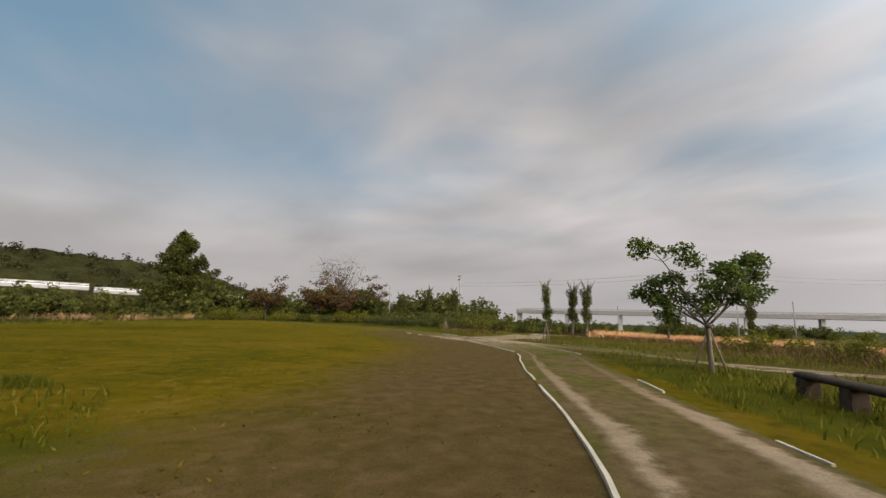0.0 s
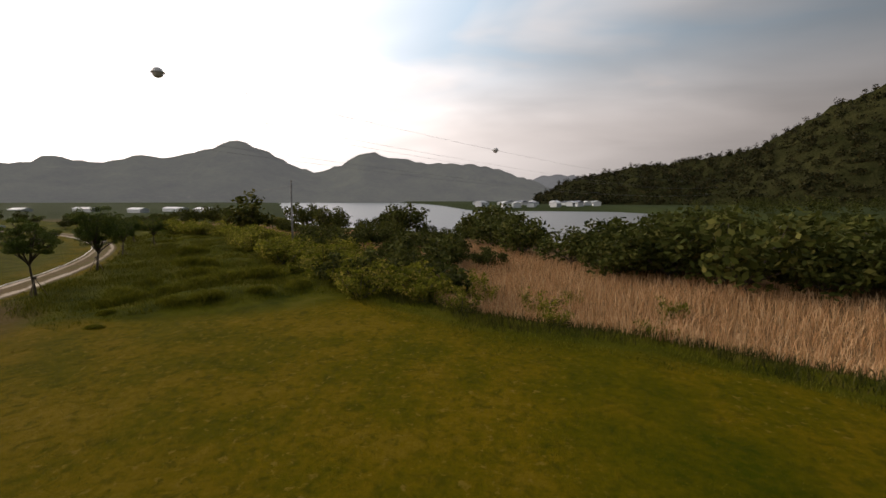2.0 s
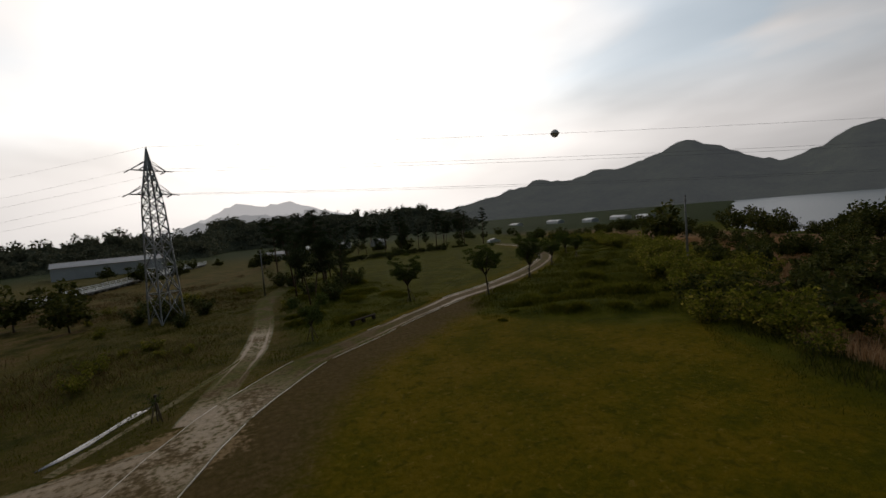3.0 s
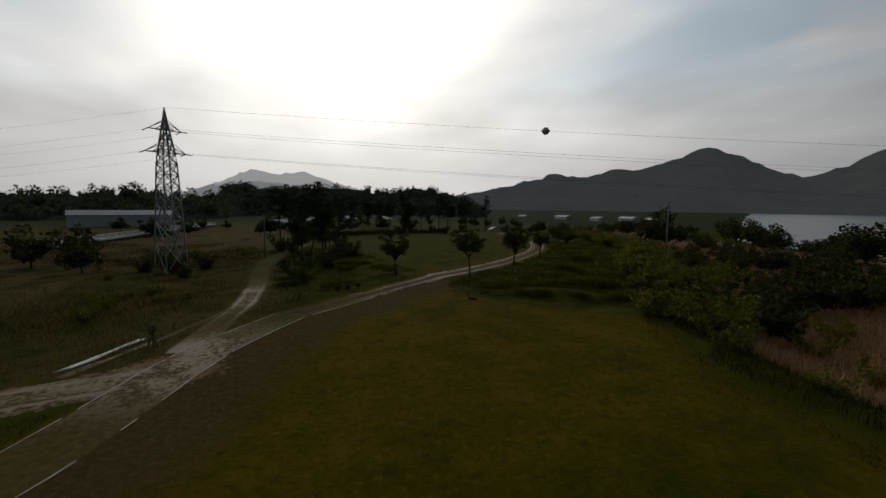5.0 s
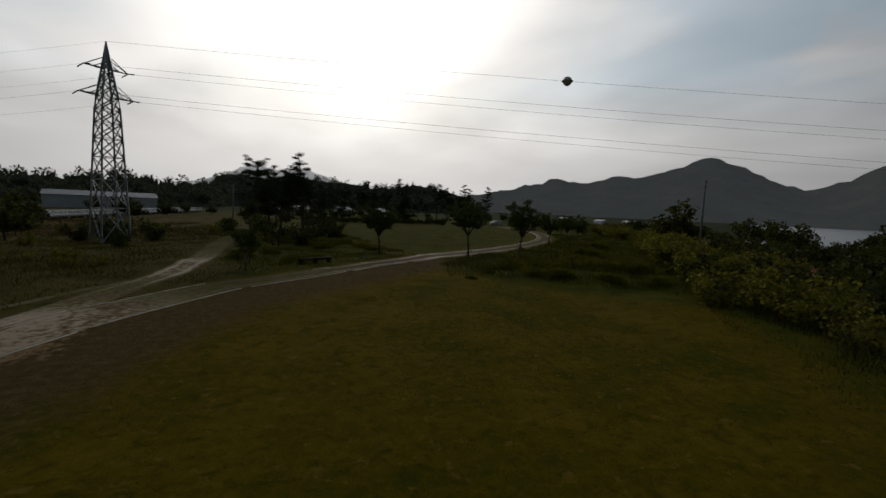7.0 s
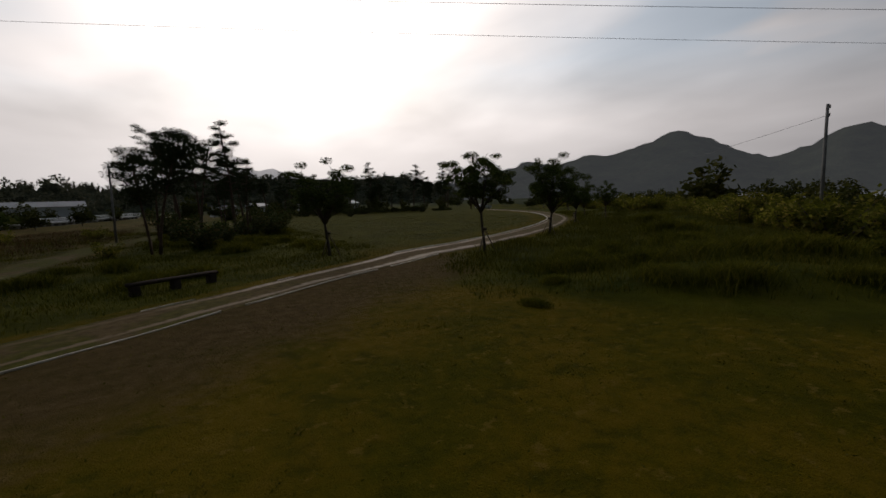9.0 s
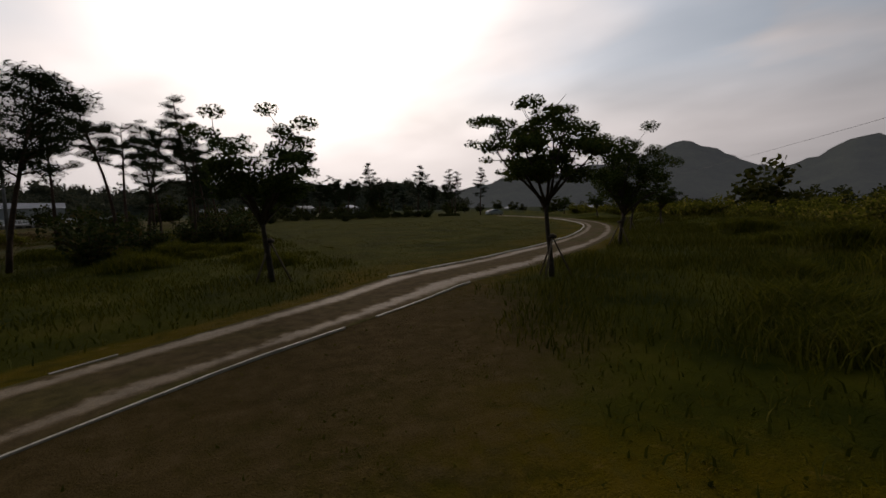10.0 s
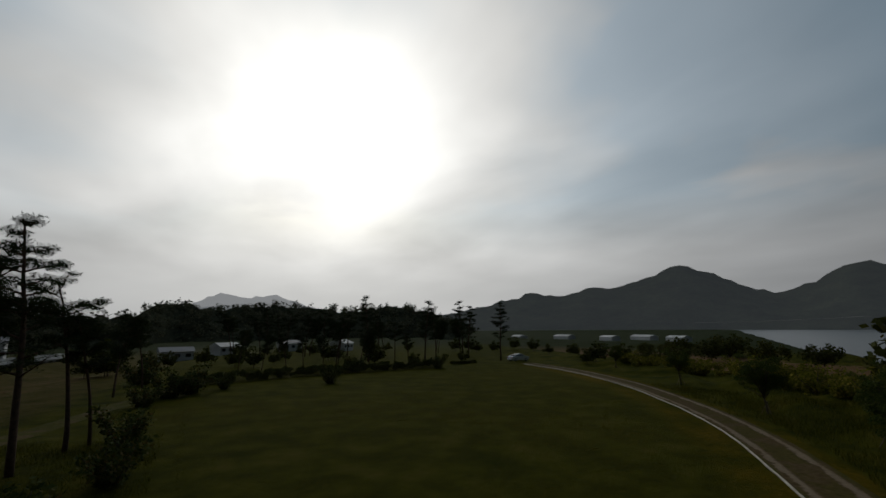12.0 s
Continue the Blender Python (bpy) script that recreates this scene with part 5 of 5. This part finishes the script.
for i in range(330):
    p = heading(rng.uniform(6, 72), rng.uniform(212, 300))
    r = rng.uniform(1.6, 3.6)
    spots.append((p.x, p.y, float(terrain(p.x, p.y)) + r * 1.1, r, r * 1.15))
lv, lf = leaf_cards(np.random.default_rng(91), spots, 36000, 0.75, 0.7)
stuff_wood = tagged(new("far_wood", quads_mesh("far_wood", lv, lf, M_WILLOW)), "dark green wood along the far river bank", "trees", kind="stuff")
# trees before the northern bridge
for i in range(46):
    p = heading(rng.uniform(-10, 24), rng.uniform(118, 158))
    copied(wood_tree, p.x, p.y, rng.uniform(0, 360), rng.uniform(0.55, 0.95))
# belt to the north-east, with taller pines behind
for i in range(96):
    az = rng.uniform(-58, 12)
    p = heading(az, rng.uniform(72, 118) if az < -14 else rng.uniform(66, 100))
    copied(wood_tree, p.x, p.y, rng.uniform(0, 360), rng.uniform(0.7, 1.25) if az < -12 else rng.uniform(0.45, 0.95))
for i in range(46):
    p = heading(rng.uniform(-46, -12), rng.uniform(60, 74))
    copied(shrubs[i % 4], p.x, p.y, rng.uniform(0, 360), rng.uniform(0.8, 1.5))


dark_green = bush(83, 1.6, 1.5, 1100, 0.24, M_WILLOW, "rounded dark green scrub bush by the fields", name="scrub_bush", category="bush", group="scrub bushes", stems=10)
place(dark_green, 74.0, 112.0)


def cone_tree(seed, height, radius, leaves, label):
    """A tall tree with a dense crown that narrows to the top."""
    rng2, nrng = random.Random(seed), np.random.default_rng(seed)
    root = thing("tall_tree", label, "tree")
    trunk = limb_points(rng2, (0, 0, -0.2), (0.02, 0.01, 1), height * 0.95, 0.04, 0.02, 9)
    v, f = [], []
    tube(v, f, trunk, [0.3 - 0.03 * i for i in range(9)], 8)
    under("trunk", mesh_of("trunk", v, f, M_BARK, True), root)
    v, f, clumps = [], [], []
    for i in range(110):
        t = rng2.uniform(0.12, 1.0)
        wide = radius * ((1 - t) ** 0.95 + 0.04)
        a = rng2.uniform(0, 6.28)
        k = min(7, int(t * 8))
        p = trunk[k].lerp(trunk[k + 1], t * 8 - k)
        pts = limb_points(rng2, p, (math.cos(a), math.sin(a), 0.35), wide * rng2.uniform(0.6, 1.15), 0.15, 0.05, 4)
        tube(v, f, pts, [0.06, 0.045, 0.03, 0.015], 4)
        for q in pts[1:]:
            clumps.append((*q, 0.8 * (1.15 - 0.6 * t) * rng2.uniform(0.6, 1.1), 0.75))
    under("branchwork", mesh_of("branchwork", v, f, M_BARK), root)
    lv, lf = leaf_cards(nrng, clumps, leaves, 0.42)
    under("crown", quads_mesh("crown", lv, lf, M_WILLOW), root)
    return root


for i in range(70):
    p = heading(rng.uniform(-80, -44), rng.uniform(46, 92))
    if float(near_line(np.array(p.x), np.array(p.y), SIDE_ROAD)[0]) > 4.5:
        copied((dark_green, dark_green, shrubs[3])[i % 3], p.x, p.y, rng.uniform(0, 360), rng.uniform(1.1, 1.8))
for i in range(34):
    p = heading(rng.uniform(-88, -46), rng.uniform(66, 104))
    if float(near_line(np.array(p.x), np.array(p.y), SIDE_ROAD)[0]) > 5.5:
        copied(wood_tree, p.x, p.y, rng.uniform(0, 360), rng.uniform(0.28, 0.46))
for i in range(44):
    p = heading(rng.uniform(-104, -60), rng.uniform(105, 168))
    if float(near_line(np.array(p.x), np.array(p.y), SIDE_ROAD)[0]) > 5.5:
        copied((dark_green, wood_tree)[i % 2], p.x, p.y, rng.uniform(0, 360), rng.uniform(1.2, 2.2) if i % 2 == 0 else rng.uniform(0.3, 0.5))
place(cone_tree(65, 14.6, 7.9, 24000, "tall dense cone-shaped tree rising above the belt"), 57.4, 174.1, 0, 1.35)
for x, y, s in ((51.0, 169.0, 0.9), (59.5, 169.0, 1.0), (64.0, 170.0, 0.9), (47.0, 171.0, 0.85), (62.5, 176.0, 1.15), (56.0, 166.5, 0.6)):
    copied(wood_tree, x, y, rng.uniform(0, 360), s)
bare = broadleaf(66, 13.0, 4.0, 4.2, 900, 0.16, label="nearly bare rounded tree with fine twigs", name="bare_tree", staked=False, girth=0.14, limbs=22, clump=0.9, twigs=4, vase=True)
place(bare, 95.6, 173.3, 0, 1.3)


def pruned_tree(seed, height):
    """A narrow lopped tree: tall trunk, short leafy shoots up its side, a few bare upright branches on top."""
    rng2, nrng = random.Random(seed), np.random.default_rng(seed)
    root = thing("pruned_tree", "narrow upright lopped tree with leafy shoots and bare top", "tree", "pruned trees")
    trunk = limb_points(rng2, (0, 0, -0.2), (0.03, -0.02, 1), height * 0.72, 0.05, 0.02, 8)
    v, f = [], []
    tube(v, f, trunk, [0.17 - 0.012 * i for i in range(8)], 7)
    under("trunk", mesh_of("trunk", v, f, M_BARK, True), root)
    v, f, clumps = [], [], []
    for i in range(30):
        t = rng2.uniform(0.3, 1.0)
        k = min(6, int(t * 7))
        p = trunk[k].lerp(trunk[k + 1], t * 7 - k)
        a = rng2.uniform(0, 6.28)
        pts = limb_points(rng2, p, (math.cos(a), math.sin(a), 1.4), rng2.uniform(0.5, 1.2), 0.2, 0.1, 4)
        tube(v, f, pts, [0.035, 0.028, 0.02, 0.01], 4)
        clumps += [(*q, 0.34 * rng2.uniform(0.6, 1.2), 0.4) for q in pts[1:]]
    for i in range(6):
        a = rng2.uniform(0, 6.28)
        pts = limb_points(rng2, trunk[-1], (math.cos(a) * 0.4, math.sin(a) * 0.4, 1), height * rng2.uniform(0.2, 0.3), 0.18, 0.05, 5)
        tube(v, f, pts, [0.06, 0.05, 0.04, 0.028, 0.012], 5)
    under("branchwork", mesh_of("branchwork", v, f, M_BARK, True), root)
    lv, lf = leaf_cards(nrng, clumps, 2200, 0.2)
    under("crown", quads_mesh("crown", lv, lf, M_WILLOW), root)
    return root


snag = pruned_tree(67, 6.8)
place(snag, 100.5, 114.3, 0, 1.6)
for x, y, s in ((89.1, 103.7, 1.3), (89.9, 101.9, 1.35), (86.2, 130.6, 1.2), (91.4, 129.5, 1.25), (84.2, 136.7, 1.0), (82.0, 141.1, 0.9), (91.2, 91.0, 0.95), (90.5, 81.5, 0.95)):
    copied(snag, x, y, rng.uniform(0, 360), s)
maple = broadleaf(68, 7.0, 1.8, 3.0, 3200, 0.34, M_RUST, label="reddish brown leaved tree behind the hedge", group="red trees", name="maple_tree", staked=False, girth=0.14, limbs=9, clump=1.1)
place(maple, 74.0, 150.0, 0, 1.3)
for x, y, s in ((79.0, 147.0, 1.15), (84.0, 150.0, 1.35), (69.0, 160.0, 1.2), (89.0, 152.0, 1.15)):
    copied(maple, x, y, rng.uniform(0, 360), s)
# the southern belt: dark trees and pines behind the far hedge
for i in range(56):
    az = rng.uniform(128, 182)
    p = heading(az, rng.uniform(118, 175))
    copied(wood_tree, p.x, p.y, rng.uniform(0, 360), rng.uniform(0.32, 0.6))
for i in range(26):
    az = rng.uniform(146, 172)
    p = heading(az, rng.uniform(120, 170))
    copied((p_a, p_b, p_c)[i % 3], p.x, p.y, rng.uniform(0, 360), rng.uniform(0.8, 1.15))
# trees and scrub along the bank to the south-west
for i in range(44):
    t = rng.uniform(0, 1)
    q = BANK[9] * (1 - t) + BANK[12] * t
    copied(wood_tree, q[0] - rng.uniform(-4, 22), q[1] + rng.uniform(-4, 10), rng.uniform(0, 360), rng.uniform(0.28, 0.62))
copied(wood_tree, -45.0, 44.0, 40, 1.5)
copied(wood_tree, 35.0, -28.0, 10, 0.85)
# tall dark bushes under the pines and beside the pylon, and weeds on the lawn
dark_bush = bush(81, 1.5, 2.5, 1300, 0.24, M_HEDGE, "tall dense dark green bush in rough grass", name="dark_bush", category="bush", group="dark bushes", stems=12)
place(dark_bush, 35.0, 55.0)
for x, y, s in ((34.2, 51.0, 0.75), (33.0, 48.5, 0.7), (31.0, 44.5, 0.8), (28.6, 42.6, 1.0), (30.0, 40.5, 0.8), (36.5, 47.0, 0.9), (38.4, 30.0, 1.2), (36.6, 33.0, 1.0), (26.5, 36.0, 0.9), (27.0, 28.0, 1.0),
                (49.8, 50.6, 1.0), (53.5, 51.2, 1.1), (51.7, 57.0, 0.7), (56.5, 49.5, 0.9), (55.0, 44.0, 1.1), (23.5, 5.3, 1.3), (25.5, 7.0, 1.1), (29.0, -9.0, 1.5), (27.3, 12.0, 0.9), (20.0, 3.0, 0.8), (8.0, 4.0, 0.9), (0.6, -10.0, 1.1), (-13.5, -7.5, 1.0)):
    copied(dark_bush, x, y, rng.uniform(0, 360), s)
for x, y, s in ((-39.6, 66.0, 1.0), (-15.6, 87.3, 1.0), (-23.8, 89.3, 1.1), (-28.2, 84.5, 1.0), (-36.7, 73.8, 0.9), (-20.0, 94.0, 0.9), (-33.0, 80.0, 0.9), (-47.0, 58.0, 1.0), (-55.0, 48.0, 0.9), (-62.0, 42.0, 1.1), (-12.0, 94.5, 0.75), (-8.0, 100.0, 0.8), (-30.0, 92.0, 1.1)):
    copied(big, x, y, rng.uniform(0, 360), s * 0.58)
for x, y, s in ((64.0, 45.0, 0.7), (68.6, 25.7, 0.85), (72.0, 35.0, 0.9), (66.0, 36.0, 0.6), (76.0, 48.0, 0.8), (61.5, -20.0, 0.6), (57.0, -35.0, 0.7), (66.0, -30.0, 0.8), (55.0, -70.0, 0.55), (62.0, -72.0, 0.5), (70.0, -70.0, 0.6), (47.0, -68.0, 0.5), (78.0, -60.0, 0.7)):
    copied(wood_tree, x, y, rng.uniform(0, 360), s)
copied(shrubs[3], 33.9, 116.4, 20, 0.40)
copied(shrubs[3], 34.6, 118.6, 140, 0.34)
# low growth in the eastern fields
for i in range(24):
    x, y = rng.uniform(40, 64), rng.uniform(28, 78)
    if float(near_line(np.array(x), np.array(y), TRACK)[0]) > 2.4 and x + 0.1 * y > 45:
        copied(shrubs[i % 4], x, y, rng.uniform(0, 360), rng.uniform(0.45, 0.95))
for i in range(30):
    x, y = rng.uniform(27, 44), rng.uniform(40, 70)
    if float(near_line(np.array(x), np.array(y), TRACK)[0]) > 2.4 and float(near_line(np.array(x), np.array(y), MIDDLE)[0]) > 4.5 and x - y > -46:
        copied(mound, x, y, rng.uniform(0, 360), rng.uniform(0.6, 1.1))
for i in range(24):
    p = heading(rng.uniform(-100, -58), rng.uniform(34, 95))
    copied(shrubs[i % 4], p.x, p.y, rng.uniform(0, 360), rng.uniform(0.6, 1.1))


# ---- reeds and grasses ----
def scatter(count, ok, lo, hi, seed):
    g = np.random.default_rng(seed)
    p = np.column_stack([g.uniform(lo[0], hi[0], count), g.uniform(lo[1], hi[1], count)])
    p = p[ok(p[:, 0], p[:, 1], g)]
    return np.column_stack([p, terrain(p[:, 0], p[:, 1]) - 0.03]), g


def stuff(name, me, label, category):
    return tagged(new(name, me), label, category, kind="stuff")


base, g = scatter(300000, lambda x, y, g: (lambda b: (b > 1.5 + lumps(x, y, 0.4)) & (b < 29) & (g.random(len(x)) < np.clip(1.25 - b / 46, 0.15, 1)))(river_depth(x, y)), (-60, 20), (70, 175), 1)
stuff("reeds", blades_mesh("reeds", M_REED, base, 0.85 + 0.4 * g.random(len(base)), 0.15 + 0.3 * g.random(len(base)), 0.025 + 0.03 * g.random(len(base)), g), "tall dry pinkish tan reeds beside the river", "reeds")
base, g = scatter(190000, lambda x, y, g: (x - 0.35 * y > 24 + 5 * lumps(x, y, 0.12)) & (g.random(len(x)) < 0.65 * smoothstep(lumps(x, y, 0.16, 4.0), -0.5, 0.8)) & (near_line(x, y, TRACK)[0] > 2.2) & (near_line(x, y, SIDE_ROAD)[0] > 3.0), (42, -10), (125, 112), 2)
near_reed, g2 = scatter(60000, lambda x, y, g: (lumps(x, y, 0.12, 3.0) + 0.4 * lumps(x, y, 0.5) > -0.2) & (near_line(x, y, SIDE_ROAD)[0] > 4.0), (74, 50), (100, 95), 9)
stuff("reeds", blades_mesh("reeds", M_REED, near_reed, 0.6 + 0.5 * g2.random(len(near_reed)), 0.2 + 0.3 * g2.random(len(near_reed)), 0.03 + 0.03 * g2.random(len(near_reed)), g2), "tan dry reeds standing in the eastern field", "reeds")
stuff("reeds", blades_mesh("reeds", M_DRY, base, 0.25 + 0.35 * g.random(len(base)), 0.4 + 0.5 * g.random(len(base)), 0.02 + 0.025 * g.random(len(base)), g), "dry brown reeds over the eastern field", "reeds")


def rough_ok(x, y, g):
    d, s = near_line(x, y, MIDDLE)
    b = river_depth(x, y)
    tr, rd = near_line(x, y, TRACK)[0], near_line(x, y, SIDE_ROAD)[0]
    left = (s > 0) & (g.random(len(x)) < 1 - 0.35 * smoothstep(x, 37.0, 43.0)) & (x > 25) & (x - y > -47) & (d > 1.75) & (tr > 1.5) & (rd > 2.4)
    right = (s < 0) & (d > 2.2 + 0.5 * lumps(x, y, 0.9)) & (x < 24.4 + 0.45 * (y - 71.4).clip(0, 9) + 0.4 * lumps(x, y, 1.1)) & (x + y < 107 + 2 * lumps(x, y, 0.5)) & (b < 2)
    bank = (b > -3.5 + 1.2 * lumps(x, y, 0.5)) & (b < 3)
    keep = 0.35 + 0.65 * smoothstep(lumps(x, y, 0.8, 2.0), -0.5, 0.7)
    return (left | right | bank) & (g.random(len(x)) < keep)


base, g = scatter(620000, rough_ok, (-25, 25), (62, 142), 3)
tall = 0.09 + 0.24 * g.random(len(base)) * (0.5 + 0.5 * smoothstep(lumps(base[:, 0], base[:, 1], 0.8, 2.0), 0.0, 1.2))
tall *= 1 + 0.9 * smoothstep(25.0 - base[:, 0], -0.5, 2.0) * (base[:, 1] < 92)
stuff("rough_grass", blades_mesh("rough_grass", M_GRASS, base, tall, 0.25 + 0.3 * g.random(len(base)), 0.018 + 0.02 * g.random(len(base)), g), "uneven tall green grass on the verges", "grass")

# strip of darkened grass, added where the bank's foot lies in shade
base, g = scatter(190000, lambda x, y, g: (lambda b: (b > -1.3 + 0.7 * lumps(x, y, 0.6)) & (b < 2.4) & (g.random(len(x)) < 0.85))(river_depth(x, y)), (5, 80), (62, 175), 8)
stuff("bank_sedge", blades_mesh("bank_sedge", M_SHADE_GRASS, base, 0.25 + 0.45 * g.random(len(base)), 0.3 + 0.4 * g.random(len(base)), 0.02 + 0.02 * g.random(len(base)), g), "dark green grass standing in for shade along the bank foot", "grass")


def lawn_ok(x, y, g):
    d, s = near_line(x, y, MIDDLE)
    lawn = (river_depth(x, y) < -1) & (d > 1.5) & ~((s > 0) & (x > 25) & (x - y > -47)) & ~((s < 0) & (x < 24) & (x + y < 104))
    return lawn & (g.random(len(x)) < 0.25 + 0.75 * smoothstep(lumps(x, y, 1.1, 5.0) + 0.4 * lumps(x, y, 3.1), 0.2, 1.1))


base, g = scatter(420000, lawn_ok, (-12, 15), (54, 132), 4)
stuff("lawn_tufts", blades_mesh("lawn_tufts", M_LAWN, base, 0.03 + 0.045 * g.random(len(base)), 0.5 + 0.5 * g.random(len(base)), 0.02 + 0.02 * g.random(len(base)), g), "short uneven tufts of lawn grass", "grass")


# ragged clumps of longer grass that break up the lawn
spots, g = scatter(9000, lambda x, y, g: lawn_ok(x, y, g) & (near_line(x, y, MIDDLE)[0] > 5.5) & (g.random(len(x)) < smoothstep(lumps(x, y, 0.23, 1.0), -0.9, 0.9)), (-12, 15), (54, 132), 6)
spots = np.repeat(spots, 20, axis=0)
spots[:, :2] += g.normal(size=(len(spots), 2)) * (0.06 + 0.22 * g.random((len(spots) // 20, 1)) ** 2).repeat(20, axis=0)
spots[:, 2] = terrain(spots[:, 0], spots[:, 1]) - 0.01
stuff("lawn_clumps", blades_mesh("lawn_clumps", M_LAWN, spots, 0.025 + 0.045 * g.random(len(spots)), 0.5 + 0.6 * g.random(len(spots)), 0.010 + 0.012 * g.random(len(spots)), g), "ragged clumps of longer grass on the lawn", "grass")


# ---- bridges and buildings in the distance ----
def viaduct(a, b, deck, wide, spacing, label, rails=True, mat=None, thick=1.1):
    a, b = Vector(a), Vector(b)
    root = thing("bridge", label, "bridge")
    d = (b - a)
    long = d.length
    root.matrix_basis = pose(a.x, a.y, 0, 0, 0, math.degrees(math.atan2(d.y, d.x)))
    part("deck", boxed((long, wide, thick), pose(long / 2, 0, deck - thick / 2), 0.08), mat or M_CONCRETE, root)
    for s in (-1, 1):
        bm = bmesh.new()
        box(bm, (long, 0.12, 0.12), pose(long / 2, s * wide / 2, deck + 0.95))
        box(bm, (long, 0.12, 0.22 if rails else 0.5), pose(long / 2, s * wide / 2, deck + 0.11))
        box(bm, (long, 0.08, 0.08), pose(long / 2, s * wide / 2, deck + 0.6))
        part("parapet", bm, mat or M_RAIL, root)
    k = int(long / spacing)
    for i in range(k + 1):
        x = min(long - 0.5, 0.5 + i * spacing)
        low = float(terrain(*(root.matrix_basis @ Vector((x, 0, 0)))[:2])) - 0.5
        part("pier", boxed((1.2, wide * 0.55, deck - thick + 0.1 - low), pose(x, 0, (deck - thick + 0.1 + low) / 2), 0.08), M_CONCRETE, root)
        if rails:
            for s in (-1, 1):
                part("rail_post", boxed((0.14, 0.14, 1.0), pose(x, s * wide / 2, deck + 0.5)), M_RAIL, root)
    return root


viaduct(heading(22, 190), heading(-6, 165), 8.0, 7.0, 16.0, "long low concrete bridge with pale parapets")
viaduct(heading(-7, 175), heading(-26, 205), 7.6, 7.0, 18.0, "long low concrete bridge with pale parapets")
viaduct(heading(-60, 175), heading(-104, 190), 5.8, 6.0, 20.0, "low grey bridge crossing the eastern fields", False, M_POLE)
viaduct((79.0, 8.0), (52.0, -92.0), -0.1, 2.6, 3.0, "narrow footbridge with white railings over the wetland", thick=0.3)


def hall(at, size, turn, roof, label, name="building", ridge=1.2, windows=4):
    w, d, h = size
    root = thing(name, label, "building", "far buildings")
    part("body", boxed((w, d, h + 2), pose(0, 0, h / 2 - 1.2)), M_WALL, root)
    v = [(-w / 2 - 0.3, -d / 2 - 0.4, h - 0.25), (w / 2 + 0.3, -d / 2 - 0.4, h - 0.25), (w / 2 + 0.3, d / 2 + 0.4, h - 0.25), (-w / 2 - 0.3, d / 2 + 0.4, h - 0.25), (-w / 2 - 0.3, 0, h + ridge), (w / 2 + 0.3, 0, h + ridge)]
    under("roof", mesh_of("roof", v, [(0, 1, 5, 4), (2, 3, 4, 5), (0, 4, 3), (1, 2, 5), (3, 2, 1, 0)], roof), root)
    for i in range(windows):
        for s in (-1, 1):
            part("window", boxed((w / windows * 0.5, 0.1, h * 0.3), pose(-w / 2 + (i + 0.5) * w / windows, s * (d / 2 + 0.01), h * 0.55)), M_GLASS, root)
    root.matrix_basis = pose(at[0], at[1], float(terrain(at[0], at[1])), 0, 0, turn)
    return root


hall(heading(-166.5, 200), (34, 14, 4.8), 12, M_DARKROOF, "large plain grey hall with a sheet metal roof", ridge=1.5, windows=0)
for az, d, w, roof, turn in ((176, 160, 7, M_DARKROOF, 10), (172.5, 175, 6, M_ROOF, 30), (167, 185, 6, M_DARKROOF, 15), (162, 180, 5, M_ROOF, 40)):
    hall(heading(az, d), (w, 5, 2.6), turn, roof, "small low farm shed with a pale roof", "shed", 0.8, 3)
for az, d, w in ((127, 330, 16), (130, 360, 22), (133.5, 340, 14), (138, 380, 20), (143, 360, 12)):
    hall(heading(az, d), (w, 6, 2.4), az - 60, M_ROOF, "low pale greenhouse in the far fields", "greenhouse", 0.9, 0)
for i in range(26):
    az = rng.uniform(79, 95)
    hall(heading(az, rng.uniform(425, 480)), (rng.uniform(5, 11), 7, rng.uniform(2.2, 3.6)), rng.uniform(-40, 40), (M_ROOF, M_DARKROOF, M_ROOF)[i % 3], "small village house with a pale roof", "house", 1.4, 3)
